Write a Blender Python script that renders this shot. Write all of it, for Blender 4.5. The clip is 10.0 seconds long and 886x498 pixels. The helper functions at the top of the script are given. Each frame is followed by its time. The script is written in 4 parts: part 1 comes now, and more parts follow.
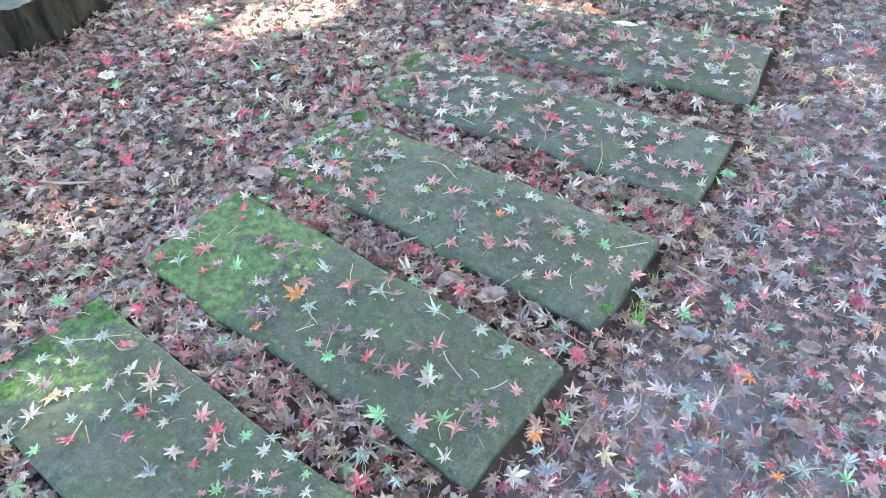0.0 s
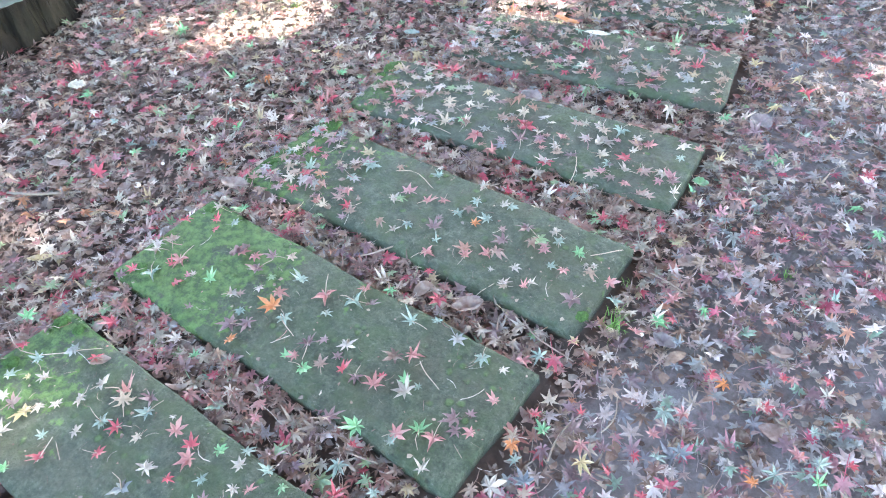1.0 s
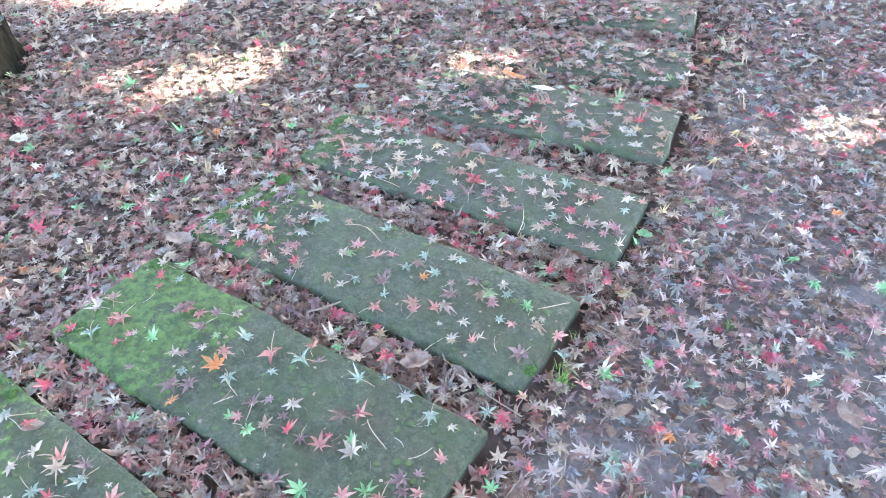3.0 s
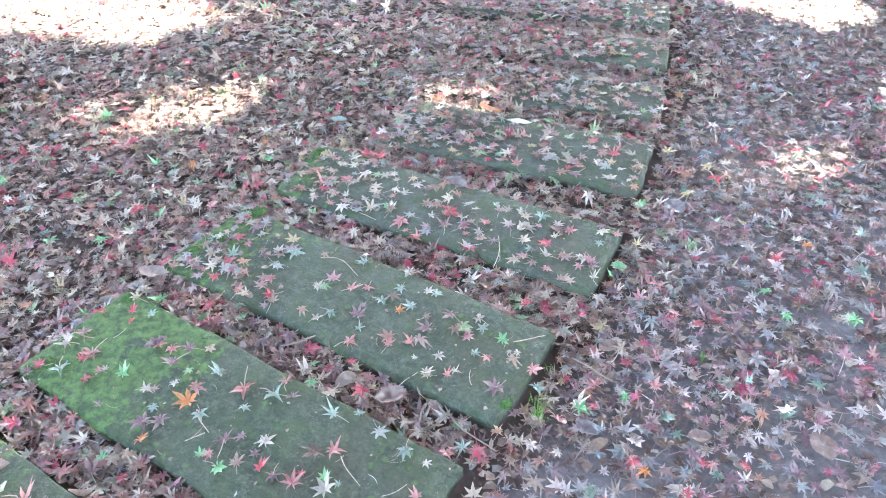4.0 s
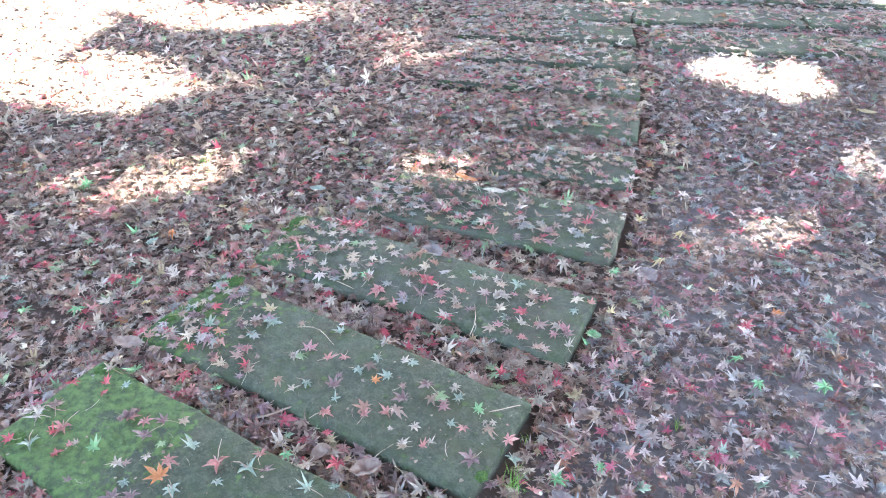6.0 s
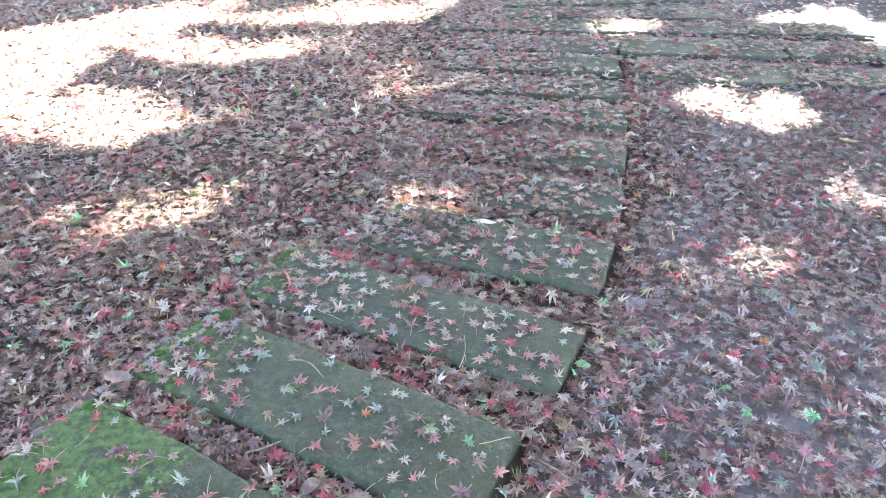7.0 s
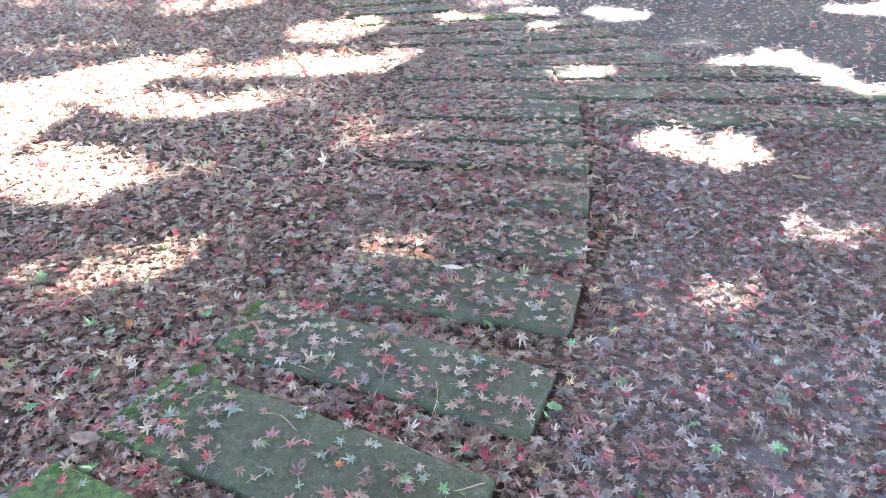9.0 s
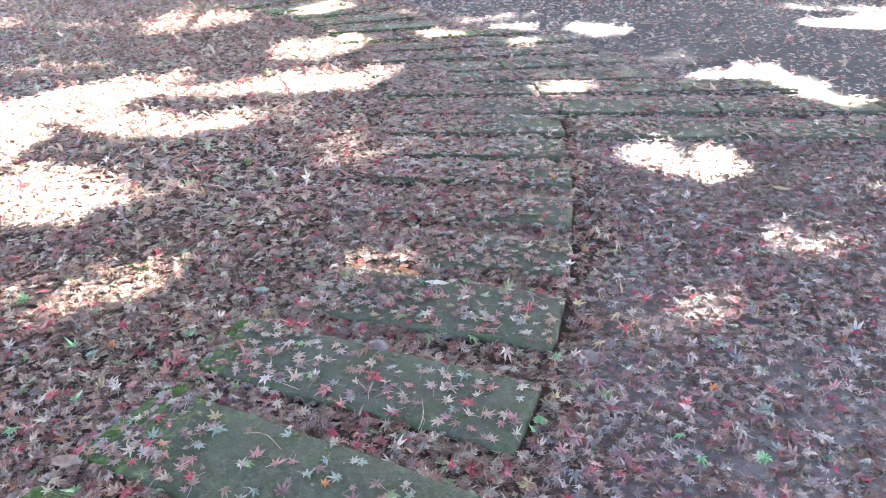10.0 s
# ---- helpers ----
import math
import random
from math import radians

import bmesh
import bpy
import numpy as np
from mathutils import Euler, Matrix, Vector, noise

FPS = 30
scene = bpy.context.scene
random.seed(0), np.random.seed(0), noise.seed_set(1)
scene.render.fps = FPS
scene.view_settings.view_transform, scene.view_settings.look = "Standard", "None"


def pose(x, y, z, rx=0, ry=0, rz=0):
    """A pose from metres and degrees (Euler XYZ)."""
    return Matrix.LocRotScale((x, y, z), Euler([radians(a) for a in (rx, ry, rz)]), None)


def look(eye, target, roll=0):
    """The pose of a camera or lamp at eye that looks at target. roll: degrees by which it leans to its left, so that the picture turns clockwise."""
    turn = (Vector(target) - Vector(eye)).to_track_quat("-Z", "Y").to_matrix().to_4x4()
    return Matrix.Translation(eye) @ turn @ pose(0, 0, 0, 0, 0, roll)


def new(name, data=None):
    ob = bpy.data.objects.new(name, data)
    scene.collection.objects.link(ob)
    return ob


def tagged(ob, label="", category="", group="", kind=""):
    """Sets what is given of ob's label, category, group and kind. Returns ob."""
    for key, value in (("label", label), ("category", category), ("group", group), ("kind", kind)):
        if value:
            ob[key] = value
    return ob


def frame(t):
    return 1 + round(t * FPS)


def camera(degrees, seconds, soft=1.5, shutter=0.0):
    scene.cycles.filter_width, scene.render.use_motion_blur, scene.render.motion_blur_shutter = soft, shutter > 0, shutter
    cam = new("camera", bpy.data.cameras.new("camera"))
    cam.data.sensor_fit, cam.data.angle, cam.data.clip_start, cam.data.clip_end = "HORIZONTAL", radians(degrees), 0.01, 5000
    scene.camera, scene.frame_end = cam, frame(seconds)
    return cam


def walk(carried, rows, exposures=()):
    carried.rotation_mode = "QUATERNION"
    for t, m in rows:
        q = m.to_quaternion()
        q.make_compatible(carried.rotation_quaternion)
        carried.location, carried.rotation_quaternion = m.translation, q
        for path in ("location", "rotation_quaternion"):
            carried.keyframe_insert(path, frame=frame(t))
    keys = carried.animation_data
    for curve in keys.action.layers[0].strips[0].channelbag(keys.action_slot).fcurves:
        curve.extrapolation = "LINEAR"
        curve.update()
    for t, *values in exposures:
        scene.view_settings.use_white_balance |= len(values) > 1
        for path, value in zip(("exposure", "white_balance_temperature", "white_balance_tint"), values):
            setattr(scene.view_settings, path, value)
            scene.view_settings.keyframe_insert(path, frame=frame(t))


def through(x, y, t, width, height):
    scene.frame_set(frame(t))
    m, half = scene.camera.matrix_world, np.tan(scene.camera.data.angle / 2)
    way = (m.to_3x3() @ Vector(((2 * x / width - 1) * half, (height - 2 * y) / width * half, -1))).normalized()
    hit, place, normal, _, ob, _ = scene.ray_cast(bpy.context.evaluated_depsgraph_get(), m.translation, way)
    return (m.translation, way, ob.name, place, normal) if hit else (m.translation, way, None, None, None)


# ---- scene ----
cam = camera(61.87, 10.0, soft=1.05)
PATH = [
    (0, 0.0117, 0.0068, 1.3948, 0.018, -44.826, -6.008),
    (0.5, 0.0135, 0.0095, 1.3973, -1.225, -44.786, -5.378),
    (1, 0.0163, 0.0119, 1.3989, -2.509, -44.485, -4.725),
    (1.5, 0.0200, 0.0158, 1.4036, -3.670, -44.080, -4.134),
    (2, 0.0281, 0.0178, 1.4063, -4.829, -43.278, -3.520),
    (2.5, 0.0365, 0.0220, 1.4106, -6.020, -42.270, -2.824),
    (4, 0.0636, 0.0295, 1.4249, -9.117, -39.018, -1.062),
    (4.5, 0.0670, 0.0295, 1.4336, -9.846, -37.971, -0.618),
    (5, 0.0679, 0.0289, 1.4432, -10.359, -36.824, -0.339),
    (5.5, 0.0725, 0.0250, 1.4513, -10.685, -35.556, -0.204),
    (7, 0.0860, 0.0100, 1.4811, -11.654, -32.172, -0.226),
    (7.5, 0.0904, 0.0050, 1.4906, -12.143, -31.267, -0.463),
    (8, 0.0915, -0.0004, 1.4949, -12.849, -30.320, -0.580),
    (8.5, 0.0896, -0.0062, 1.5000, -13.607, -29.504, -0.628),
    (9, 0.0883, -0.0099, 1.5034, -14.338, -28.795, -0.710),
    (9.5, 0.0923, -0.0130, 1.5066, -14.943, -28.200, -0.856),
    (10, 0.0951, -0.0154, 1.5079, -15.562, -27.660, -0.938),
]
EXPOSURE = [(0.0, 5.42, 6760, 8), (2.5, 5.48, 6780, 9), (5.0, 5.35, 6900, 11), (10.0, 4.86, 7060, 17)]
walk(cam, [(t, pose(x, y, z, 90 + pitch, 0, yaw) @ pose(0, 0, 0, 0, 0, roll))
           for t, x, y, z, yaw, pitch, roll in PATH], EXPOSURE)

# ---- light: a low autumn sun ahead, through the crowns of maples, and the open sky ----
SUN_AZ, SUN_EL = radians(49), radians(38)          # azimuth counted from +x towards +y
TO_SUN = Vector((math.cos(SUN_AZ) * math.cos(SUN_EL), math.sin(SUN_AZ) * math.cos(SUN_EL), math.sin(SUN_EL)))
world = bpy.data.worlds.new("sky")
scene.world = world
world.use_nodes = True
wn = world.node_tree
sky = wn.nodes.new("ShaderNodeTexSky")
sky.sky_type, sky.sun_disc = "NISHITA", False
sky.sun_elevation, sky.sun_rotation = SUN_EL, math.pi / 2 - SUN_AZ
wn.links.new(sky.outputs[0], wn.nodes["Background"].inputs[0])
wn.nodes["Background"].inputs[1].default_value = 0.062
sun_data = bpy.data.lights.new("sun", "SUN")
sun_data.energy, sun_data.angle, sun_data.color = 5.0, radians(0.53), (1.0, 0.95, 0.88)
sun = new("sun", sun_data)
sun.matrix_world = look(TO_SUN * 60, (0, 0, 0))


# ---- materials ----
class Nodes:
    """A short way to wire a material's nodes."""

    def __init__(self, name, rough=0.8, spec=0.3):
        self.mat = bpy.data.materials.new(name)
        self.mat.use_nodes = True
        self.tree = self.mat.node_tree
        self.bsdf = self.tree.nodes["Principled BSDF"]
        self.bsdf.inputs["Roughness"].default_value = rough
        self.bsdf.inputs["Specular IOR Level"].default_value = spec

    def add(self, kind, **inputs):
        n = self.tree.nodes.new(kind)
        for k, v in inputs.items():
            self.set(n.inputs[k.replace("_", " ")], v)
        return n

    def set(self, socket, v):
        if isinstance(v, bpy.types.NodeSocket):
            self.tree.links.new(v, socket)
        else:
            socket.default_value = v

    def coords(self, which="Object"):
        return self.tree.nodes.new("ShaderNodeTexCoord").outputs[which]

    def noise(self, at, scale, detail=4.0, rough=0.55, warp=0.0):
        return self.add("ShaderNodeTexNoise", Vector=at, Scale=scale, Detail=detail, Roughness=rough, Distortion=warp).outputs["Fac"]

    def ramp(self, fac, stops, mode="LINEAR"):
        n = self.add("ShaderNodeValToRGB", Fac=fac)
        n.color_ramp.interpolation = mode
        e = n.color_ramp.elements
        while len(e) < len(stops):
            e.new(0.5)
        for el, (p, c) in zip(e, stops):
            el.position = p
            el.color = (c, c, c, 1) if isinstance(c, (int, float)) else (*c, 1)
        return n.outputs["Color"]

    def mix(self, fac, a, b, mode="MIX"):
        n = self.tree.nodes.new("ShaderNodeMix")
        n.data_type, n.blend_type = "RGBA", mode
        self.set(n.inputs[0], fac)
        self.set(n.inputs[6], a if isinstance(a, bpy.types.NodeSocket) else (*a, 1))
        self.set(n.inputs[7], b if isinstance(b, bpy.types.NodeSocket) else (*b, 1))
        return n.outputs[2]

    def math(self, op, a, b=0.0):
        n = self.tree.nodes.new("ShaderNodeMath")
        n.operation = op
        self.set(n.inputs[0], a)
        self.set(n.inputs[1], b)
        return n.outputs[0]

    def bump(self, height, strength=0.4, distance=0.004):
        b = self.add("ShaderNodeBump", Height=height, Strength=strength, Distance=distance)
        self.tree.links.new(b.outputs[0], self.bsdf.inputs["Normal"])

    def done(self, colour):
        self.set(self.bsdf.inputs["Base Color"], colour if isinstance(colour, bpy.types.NodeSocket) else (*colour, 1))
        return self.mat


def soil_material():
    m = Nodes("soil", 0.9, 0.2)
    at = m.coords()
    x = m.add("ShaderNodeSeparateXYZ", Vector=at)
    big = m.noise(at, 1.3, 5)
    fine = m.noise(at, 60, 6, 0.7)
    humus = m.mix(m.ramp(big, [(0.35, 0.0), (0.65, 1.0)]), (0.075, 0.056, 0.047), (0.135, 0.105, 0.092))
    trodden = m.mix(m.ramp(big, [(0.35, 0.0), (0.65, 1.0)]), (0.19, 0.174, 0.177), (0.30, 0.283, 0.288))
    grit = m.mix(m.ramp(fine, [(0.35, 0.0), (0.7, 1.0)]), (0.030, 0.035, 0.046), (0.064, 0.072, 0.090))
    # the trodden strip begins where the slabs end: x = -0.65 + 1.05 y - 0.095 y y
    py = x.outputs[1]
    edge = m.math("MULTIPLY", py, m.math("SUBTRACT", 1.05, m.math("MULTIPLY", py, 0.095)))
    off = m.math("SUBTRACT", m.math("ADD", x.outputs[0], m.math("MULTIPLY", big, 0.3)), edge)
    base = m.mix(m.ramp(m.math("ADD", off, 0.5), [(0.02, 0.0), (0.22, 1.0)]), humus, trodden)
    # bare trodden grit on the far side of the paving
    side = m.math("ADD", m.math("MULTIPLY", x.outputs[0], 0.45), m.math("MULTIPLY", x.outputs[1], 0.16))
    side = m.math("ADD", side, m.math("MULTIPLY", big, 0.6))
    base = m.mix(m.ramp(m.math("MULTIPLY", side, 0.2), [(0.42, 0.0), (0.56, 1.0)]), base, grit)
    base = m.mix(m.ramp(fine, [(0.3, 0.55), (0.7, 0.0)]), base, (0.05, 0.038, 0.033))
    m.bump(fine, 0.7, 0.006)
    return m.done(base)


def slab_material():
    m = Nodes("mossy_stone", 0.82, 0.28)
    at = m.coords()
    rnd = m.add("ShaderNodeObjectInfo").outputs["Random"]
    shifted = m.add("ShaderNodeVectorMath", )
    shifted.operation = "ADD"
    m.set(shifted.inputs[0], at)
    m.set(shifted.inputs[1], m.add("ShaderNodeCombineXYZ", X=m.math("MULTIPLY", rnd, 40.0), Y=m.math("MULTIPLY", rnd, 17.0)).outputs[0])
    p = shifted.outputs[0]
    blotch, mid, fine = m.noise(p, 7, 5, 0.6, 0.3), m.noise(p, 38, 5, 0.7), m.noise(p, 130, 5, 0.75)
    stone = m.mix(m.ramp(blotch, [(0.3, 0.0), (0.7, 1.0)]), (0.032, 0.045, 0.033), (0.064, 0.082, 0.058))
    stone = m.mix(m.ramp(mid, [(0.42, 0.0), (0.62, 0.85)]), stone, (0.100, 0.122, 0.084))
    stone = m.mix(m.ramp(fine, [(0.36, 0.6), (0.5, 0.0)]), stone, (0.022, 0.028, 0.022))
    stone = m.mix(m.ramp(fine, [(0.58, 0.0), (0.70, 0.6)]), stone, (0.21, 0.22, 0.19))
    xyz = m.add("ShaderNodeSeparateXYZ", Vector=at)
    amount = m.add("ShaderNodeSeparateColor", Color=m.add("ShaderNodeObjectInfo").outputs["Color"]).outputs[0]
    stone = m.mix(m.math("SUBTRACT", 0.45, m.math("MULTIPLY", amount, 1.6)), stone, m.mix(mid, (0.055, 0.062, 0.055), (0.138, 0.146, 0.132)))
    # a thin green and brown film in patches all over
    stone = m.mix(m.ramp(m.noise(p, 11, 6, 0.65, 0.5), [(0.46, 0.0), (0.62, 0.55)]), stone, (0.052, 0.082, 0.034))
    stone = m.mix(m.ramp(m.noise(p, 5, 5, 0.65), [(0.50, 0.0), (0.66, 0.45)]), stone, (0.082, 0.074, 0.056))
    # moss is thickest towards the end that lies under the leaf litter
    along = m.math("ADD", m.math("MULTIPLY", xyz.outputs[0], 0.72), m.math("MULTIPLY", blotch, 0.75))
    along = m.math("ADD", m.math("ADD", along, m.math("MULTIPLY", mid, 0.45)), m.math("MULTIPLY", amount, 0.36))
    film = m.mix(m.math("MULTIPLY", m.ramp(along, [(0.95, 0.0), (1.27, 0.8)]), m.ramp(amount, [(0.0, 0.2), (0.12, 1.0)])), stone, m.mix(m.ramp(mid, [(0.4, 0.0), (0.6, 1.0)]), (0.036, 0.074, 0.026), (0.100, 0.186, 0.052)))
    spots = m.add("ShaderNodeTexVoronoi", Vector=p, Scale=22.0).outputs["Distance"]
    spots = m.math("ADD", spots, m.math("MULTIPLY", mid, 0.5))
    few = m.ramp(m.noise(p, 4.5, 2), [(0.38, 0.0), (0.55, 1.0)])
    tuft = m.math("MULTIPLY", m.ramp(spots, [(0.36, 1.0), (0.5, 0.0)]), few)
    colour = m.mix(m.math("MULTIPLY", tuft, 0.65), film, (0.095, 0.16, 0.055))
    # earth stuck low on the sides; the brown also paints in the shade there
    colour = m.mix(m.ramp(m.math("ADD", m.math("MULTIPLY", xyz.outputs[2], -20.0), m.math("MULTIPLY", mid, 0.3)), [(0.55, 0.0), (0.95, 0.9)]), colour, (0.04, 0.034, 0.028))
    m.bump(m.math("ADD", m.math("MULTIPLY", fine, 0.5), m.math("ADD", mid, m.math("MULTIPLY", tuft, 0.8))), 1.0, 0.011)
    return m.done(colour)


def leafy(name, colour_of, rough=0.62, shine=0.4, through=0.25):
    """A thin leaf: its own colour, darker veins of noise, and light let through."""
    m = Nodes(name, rough, shine)
    at = m.coords()
    colour = colour_of(m)
    n = m.noise(at, 120, 3)
    colour = m.mix(m.ramp(n, [(0.35, 0.55), (0.6, 0.0)]), colour, m.mix(0.55, colour, (0.07, 0.045, 0.035)))
    colour = m.mix(m.ramp(m.noise(at, 45, 2), [(0.5, 0.0), (0.68, 0.45)]), colour, m.mix(0.6, colour, (0.55, 0.50, 0.44)))
    out = m.tree.nodes["Material Output"]
    trans = m.add("ShaderNodeBsdfTranslucent", Color=colour)
    mixed = m.tree.nodes.new("ShaderNodeMixShader")
    mixed.inputs[0].default_value = through
    m.tree.links.new(m.bsdf.outputs[0], mixed.inputs[1])
    m.tree.links.new(trans.outputs[0], mixed.inputs[2])
    m.tree.links.new(mixed.outputs[0], out.inputs[0])
    return m.done(colour)


def scattered(stops):
    return lambda m: m.ramp(m.tree.nodes.new("ShaderNodeNewGeometry").outputs["Random Per Island"], stops, "CONSTANT")


def plain(c):
    def colour(m):
        r = m.add("ShaderNodeObjectInfo").outputs["Random"]
        return m.mix(m.math("MULTIPLY", r, 0.35), c, tuple(0.55 * v + 0.04 for v in c))
    return colour


SOIL = soil_material()
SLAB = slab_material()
LITTER = leafy("fallen_maple_leaves", scattered([
    (0.0, (0.388, 0.363, 0.361)), (0.12, (0.302, 0.189, 0.214)), (0.22, (0.41, 0.289, 0.265)), (0.32, (0.323, 0.345, 0.336)), (0.42, (0.204, 0.14, 0.153)),
    (0.50, (0.507, 0.419, 0.392)), (0.58, (0.485, 0.24, 0.265)), (0.67, (0.507, 0.1, 0.163)), (0.72, (0.431, 0.33, 0.265)), (0.79, (0.247, 0.379, 0.285)),
    (0.83, (0.344, 0.23, 0.204)), (0.89, (0.711, 0.619, 0.59)), (0.95, (0.236, 0.245, 0.275)), (0.985, (0.56, 0.289, 0.193))]), 0.5, 0.45)
DULL = leafy("old_maple_leaves", scattered([
    (0.0, (0.336, 0.227, 0.187)), (0.11, (0.469, 0.365, 0.29)), (0.20, (0.163, 0.108, 0.098)), (0.28, (0.549, 0.454, 0.353)), (0.38, (0.407, 0.227, 0.183)),
    (0.47, (0.376, 0.359, 0.29)), (0.55, (0.316, 0.217, 0.21)), (0.62, (0.478, 0.099, 0.134)), (0.69, (0.489, 0.247, 0.223)), (0.76, (0.285, 0.414, 0.232)),
    (0.81, (0.478, 0.385, 0.242)), (0.85, (0.672, 0.591, 0.491)), (0.91, (0.367, 0.257, 0.206)), (0.985, (0.529, 0.266, 0.152))]), 0.6, 0.28)
BROWN = leafy("withered_leaves", scattered([
    (0.0, (0.262, 0.176, 0.145)), (0.16, (0.349, 0.242, 0.194)), (0.32, (0.165, 0.109, 0.092)), (0.42, (0.417, 0.314, 0.246)), (0.56, (0.31, 0.214, 0.189)),
    (0.68, (0.456, 0.375, 0.304)), (0.76, (0.32, 0.294, 0.264)), (0.84, (0.427, 0.199, 0.185)), (0.91, (0.281, 0.214, 0.22)), (0.96, (0.524, 0.446, 0.37))]), 0.6, 0.3, 0.1)
# dark copy of the withered leaves: shade of the near litter put into colour
DARK_BROWN = leafy("dark_brown_leaves", scattered([
    (0.0, (0.157, 0.103, 0.082)), (0.2, (0.233, 0.158, 0.124)), (0.38, (0.095, 0.063, 0.05)), (0.50, (0.294, 0.212, 0.164)), (0.64, (0.199, 0.138, 0.119)),
    (0.76, (0.342, 0.276, 0.218)), (0.84, (0.237, 0.212, 0.189)), (0.90, (0.275, 0.12, 0.109)), (0.96, (0.399, 0.336, 0.269))]), 0.6, 0.32, 0.1)
TINT = {k: leafy("leaf_" + n, plain(c)) for k, n, c in (
    ("r", "red", (0.52, 0.10, 0.13)), ("p", "pink", (0.52, 0.24, 0.235)), ("w", "pale", (0.50, 0.44, 0.39)),
    ("g", "green", (0.20, 0.44, 0.22)), ("t", "grey_green", (0.30, 0.39, 0.34)), ("d", "purple", (0.23, 0.145, 0.16)),
    ("o", "orange", (0.62, 0.25, 0.10)), ("b", "blue_grey", (0.21, 0.24, 0.265)), ("y", "straw", (0.60, 0.50, 0.28)))}
WOODY = Nodes("twig_wood", 0.8)
TWIG = WOODY.done(WOODY.mix(WOODY.noise(WOODY.coords(), 60), (0.13, 0.095, 0.075), (0.30, 0.24, 0.20)))
STRAW = Nodes("dry_stem", 0.7).done((0.40, 0.31, 0.25))
grassy = Nodes("grass_blade", 0.6)
STEMS = leafy("stems", scattered([(0.0, (0.50, 0.42, 0.36)), (0.4, (0.34, 0.24, 0.19)), (0.7, (0.45, 0.22, 0.20)), (0.85, (0.62, 0.56, 0.50))]), 0.6, 0.4, 0.0)
GRASS = grassy.done(grassy.mix(grassy.noise(grassy.coords(), 30), (0.10, 0.24, 0.05), (0.22, 0.36, 0.10)))
CROWN = leafy("crown_leaves", scattered([(0.0, (0.30, 0.10, 0.04)), (0.3, (0.12, 0.16, 0.04)), (0.6, (0.34, 0.18, 0.05)), (0.8, (0.22, 0.06, 0.03))]), through=0.12)


def bark_material():
    m = Nodes("old_bark", 0.95, 0.15)
    at = m.coords()
    stretch = m.add("ShaderNodeMapping", Vector=at)
    stretch.inputs["Scale"].default_value = (1, 1, 0.25)
    a, b = m.noise(stretch.outputs[0], 22, 6, 0.65), m.noise(at, 5, 3)
    c = m.mix(m.ramp(a, [(0.3, 0.0), (0.7, 1.0)]), (0.008, 0.006, 0.0045), (0.030, 0.0225, 0.0165))
    c = m.mix(m.ramp(b, [(0.55, 0.0), (0.75, 0.35)]), c, (0.027, 0.029, 0.019))
    crack = m.add("ShaderNodeMapping", Vector=at)
    crack.inputs["Scale"].default_value = (1, 1, 0.12)
    cracks = m.noise(crack.outputs[0], 13, 3, 0.6)
    c = m.mix(m.ramp(cracks, [(0.40, 0.9), (0.48, 0.0)]), c, (0.004, 0.003, 0.002))
    m.bump(m.math("ADD", a, m.ramp(cracks, [(0.40, 0.0), (0.5, 1.5)])), 1.0, 0.02)
    return m.done(c)


def cut_wood_material():
    m = Nodes("weathered_cut_wood", 0.9, 0.2)
    at = m.coords()
    n = m.noise(at, 14, 5)
    c = m.mix(m.ramp(n, [(0.35, 0.0), (0.65, 1.0)]), (0.026, 0.024, 0.020), (0.062, 0.060, 0.050))
    c = m.mix(m.ramp(m.noise(at, 6, 3), [(0.48, 0.0), (0.62, 0.8)]), c, (0.055, 0.085, 0.06))
    m.bump(n, 0.6, 0.01)
    return m.done(c)


BARK, CUT = bark_material(), cut_wood_material()


# ---- mesh helpers ----
def mesh_of(name, verts, faces, material, smooth=False):
    me = bpy.data.meshes.new(name)
    me.from_pydata([tuple(v) for v in verts], [], [tuple(f) for f in faces])
    me.materials.append(material)
    if smooth:
        me.polygons.foreach_set("use_smooth", [True] * len(me.polygons))
    me.update()
    return me


def soup(name, verts, tris, material):
    """A large mesh of triangles from arrays."""
    me = bpy.data.meshes.new(name)
    verts, tris = np.asarray(verts, np.float32), np.asarray(tris, np.int32)
    me.vertices.add(len(verts))
    me.vertices.foreach_set("co", verts.ravel())
    me.loops.add(tris.size)
    me.loops.foreach_set("vertex_index", tris.ravel())
    me.polygons.add(len(tris))
    me.polygons.foreach_set("loop_start", np.arange(0, tris.size, 3, dtype=np.int32))
    me.polygons.foreach_set("loop_total", np.full(len(tris), 3, np.int32))
    me.materials.append(material)
    me.update(calc_edges=True)
    me.validate()
    return me


def part(name, me, parent, label=""):
    ob = new(name, me)
    ob.parent = parent
    return tagged(ob, label)


def tube(points, radii, sides=6):
    """Vertices and faces of a round bar along points, closed at both ends."""
    pts = [Vector(p) for p in points]
    verts, faces = [], []
    for i, p in enumerate(pts):
        way = (pts[min(i + 1, len(pts) - 1)] - pts[max(i - 1, 0)]).normalized()
        a = way.orthogonal().normalized()
        b = way.cross(a)
        for k in range(sides):
            w = 2 * math.pi * k / sides
            verts.append(p + (a * math.cos(w) + b * math.sin(w)) * radii[i])
    for i in range(len(pts) - 1):
        for k in range(sides):
            n = (k + 1) % sides
            faces.append((i * sides + k, i * sides + n, (i + 1) * sides + n, (i + 1) * sides + k))
    faces.append(tuple(range(sides))[::-1])
    faces.append(tuple((len(pts) - 1) * sides + k for k in range(sides)))
    return verts, faces


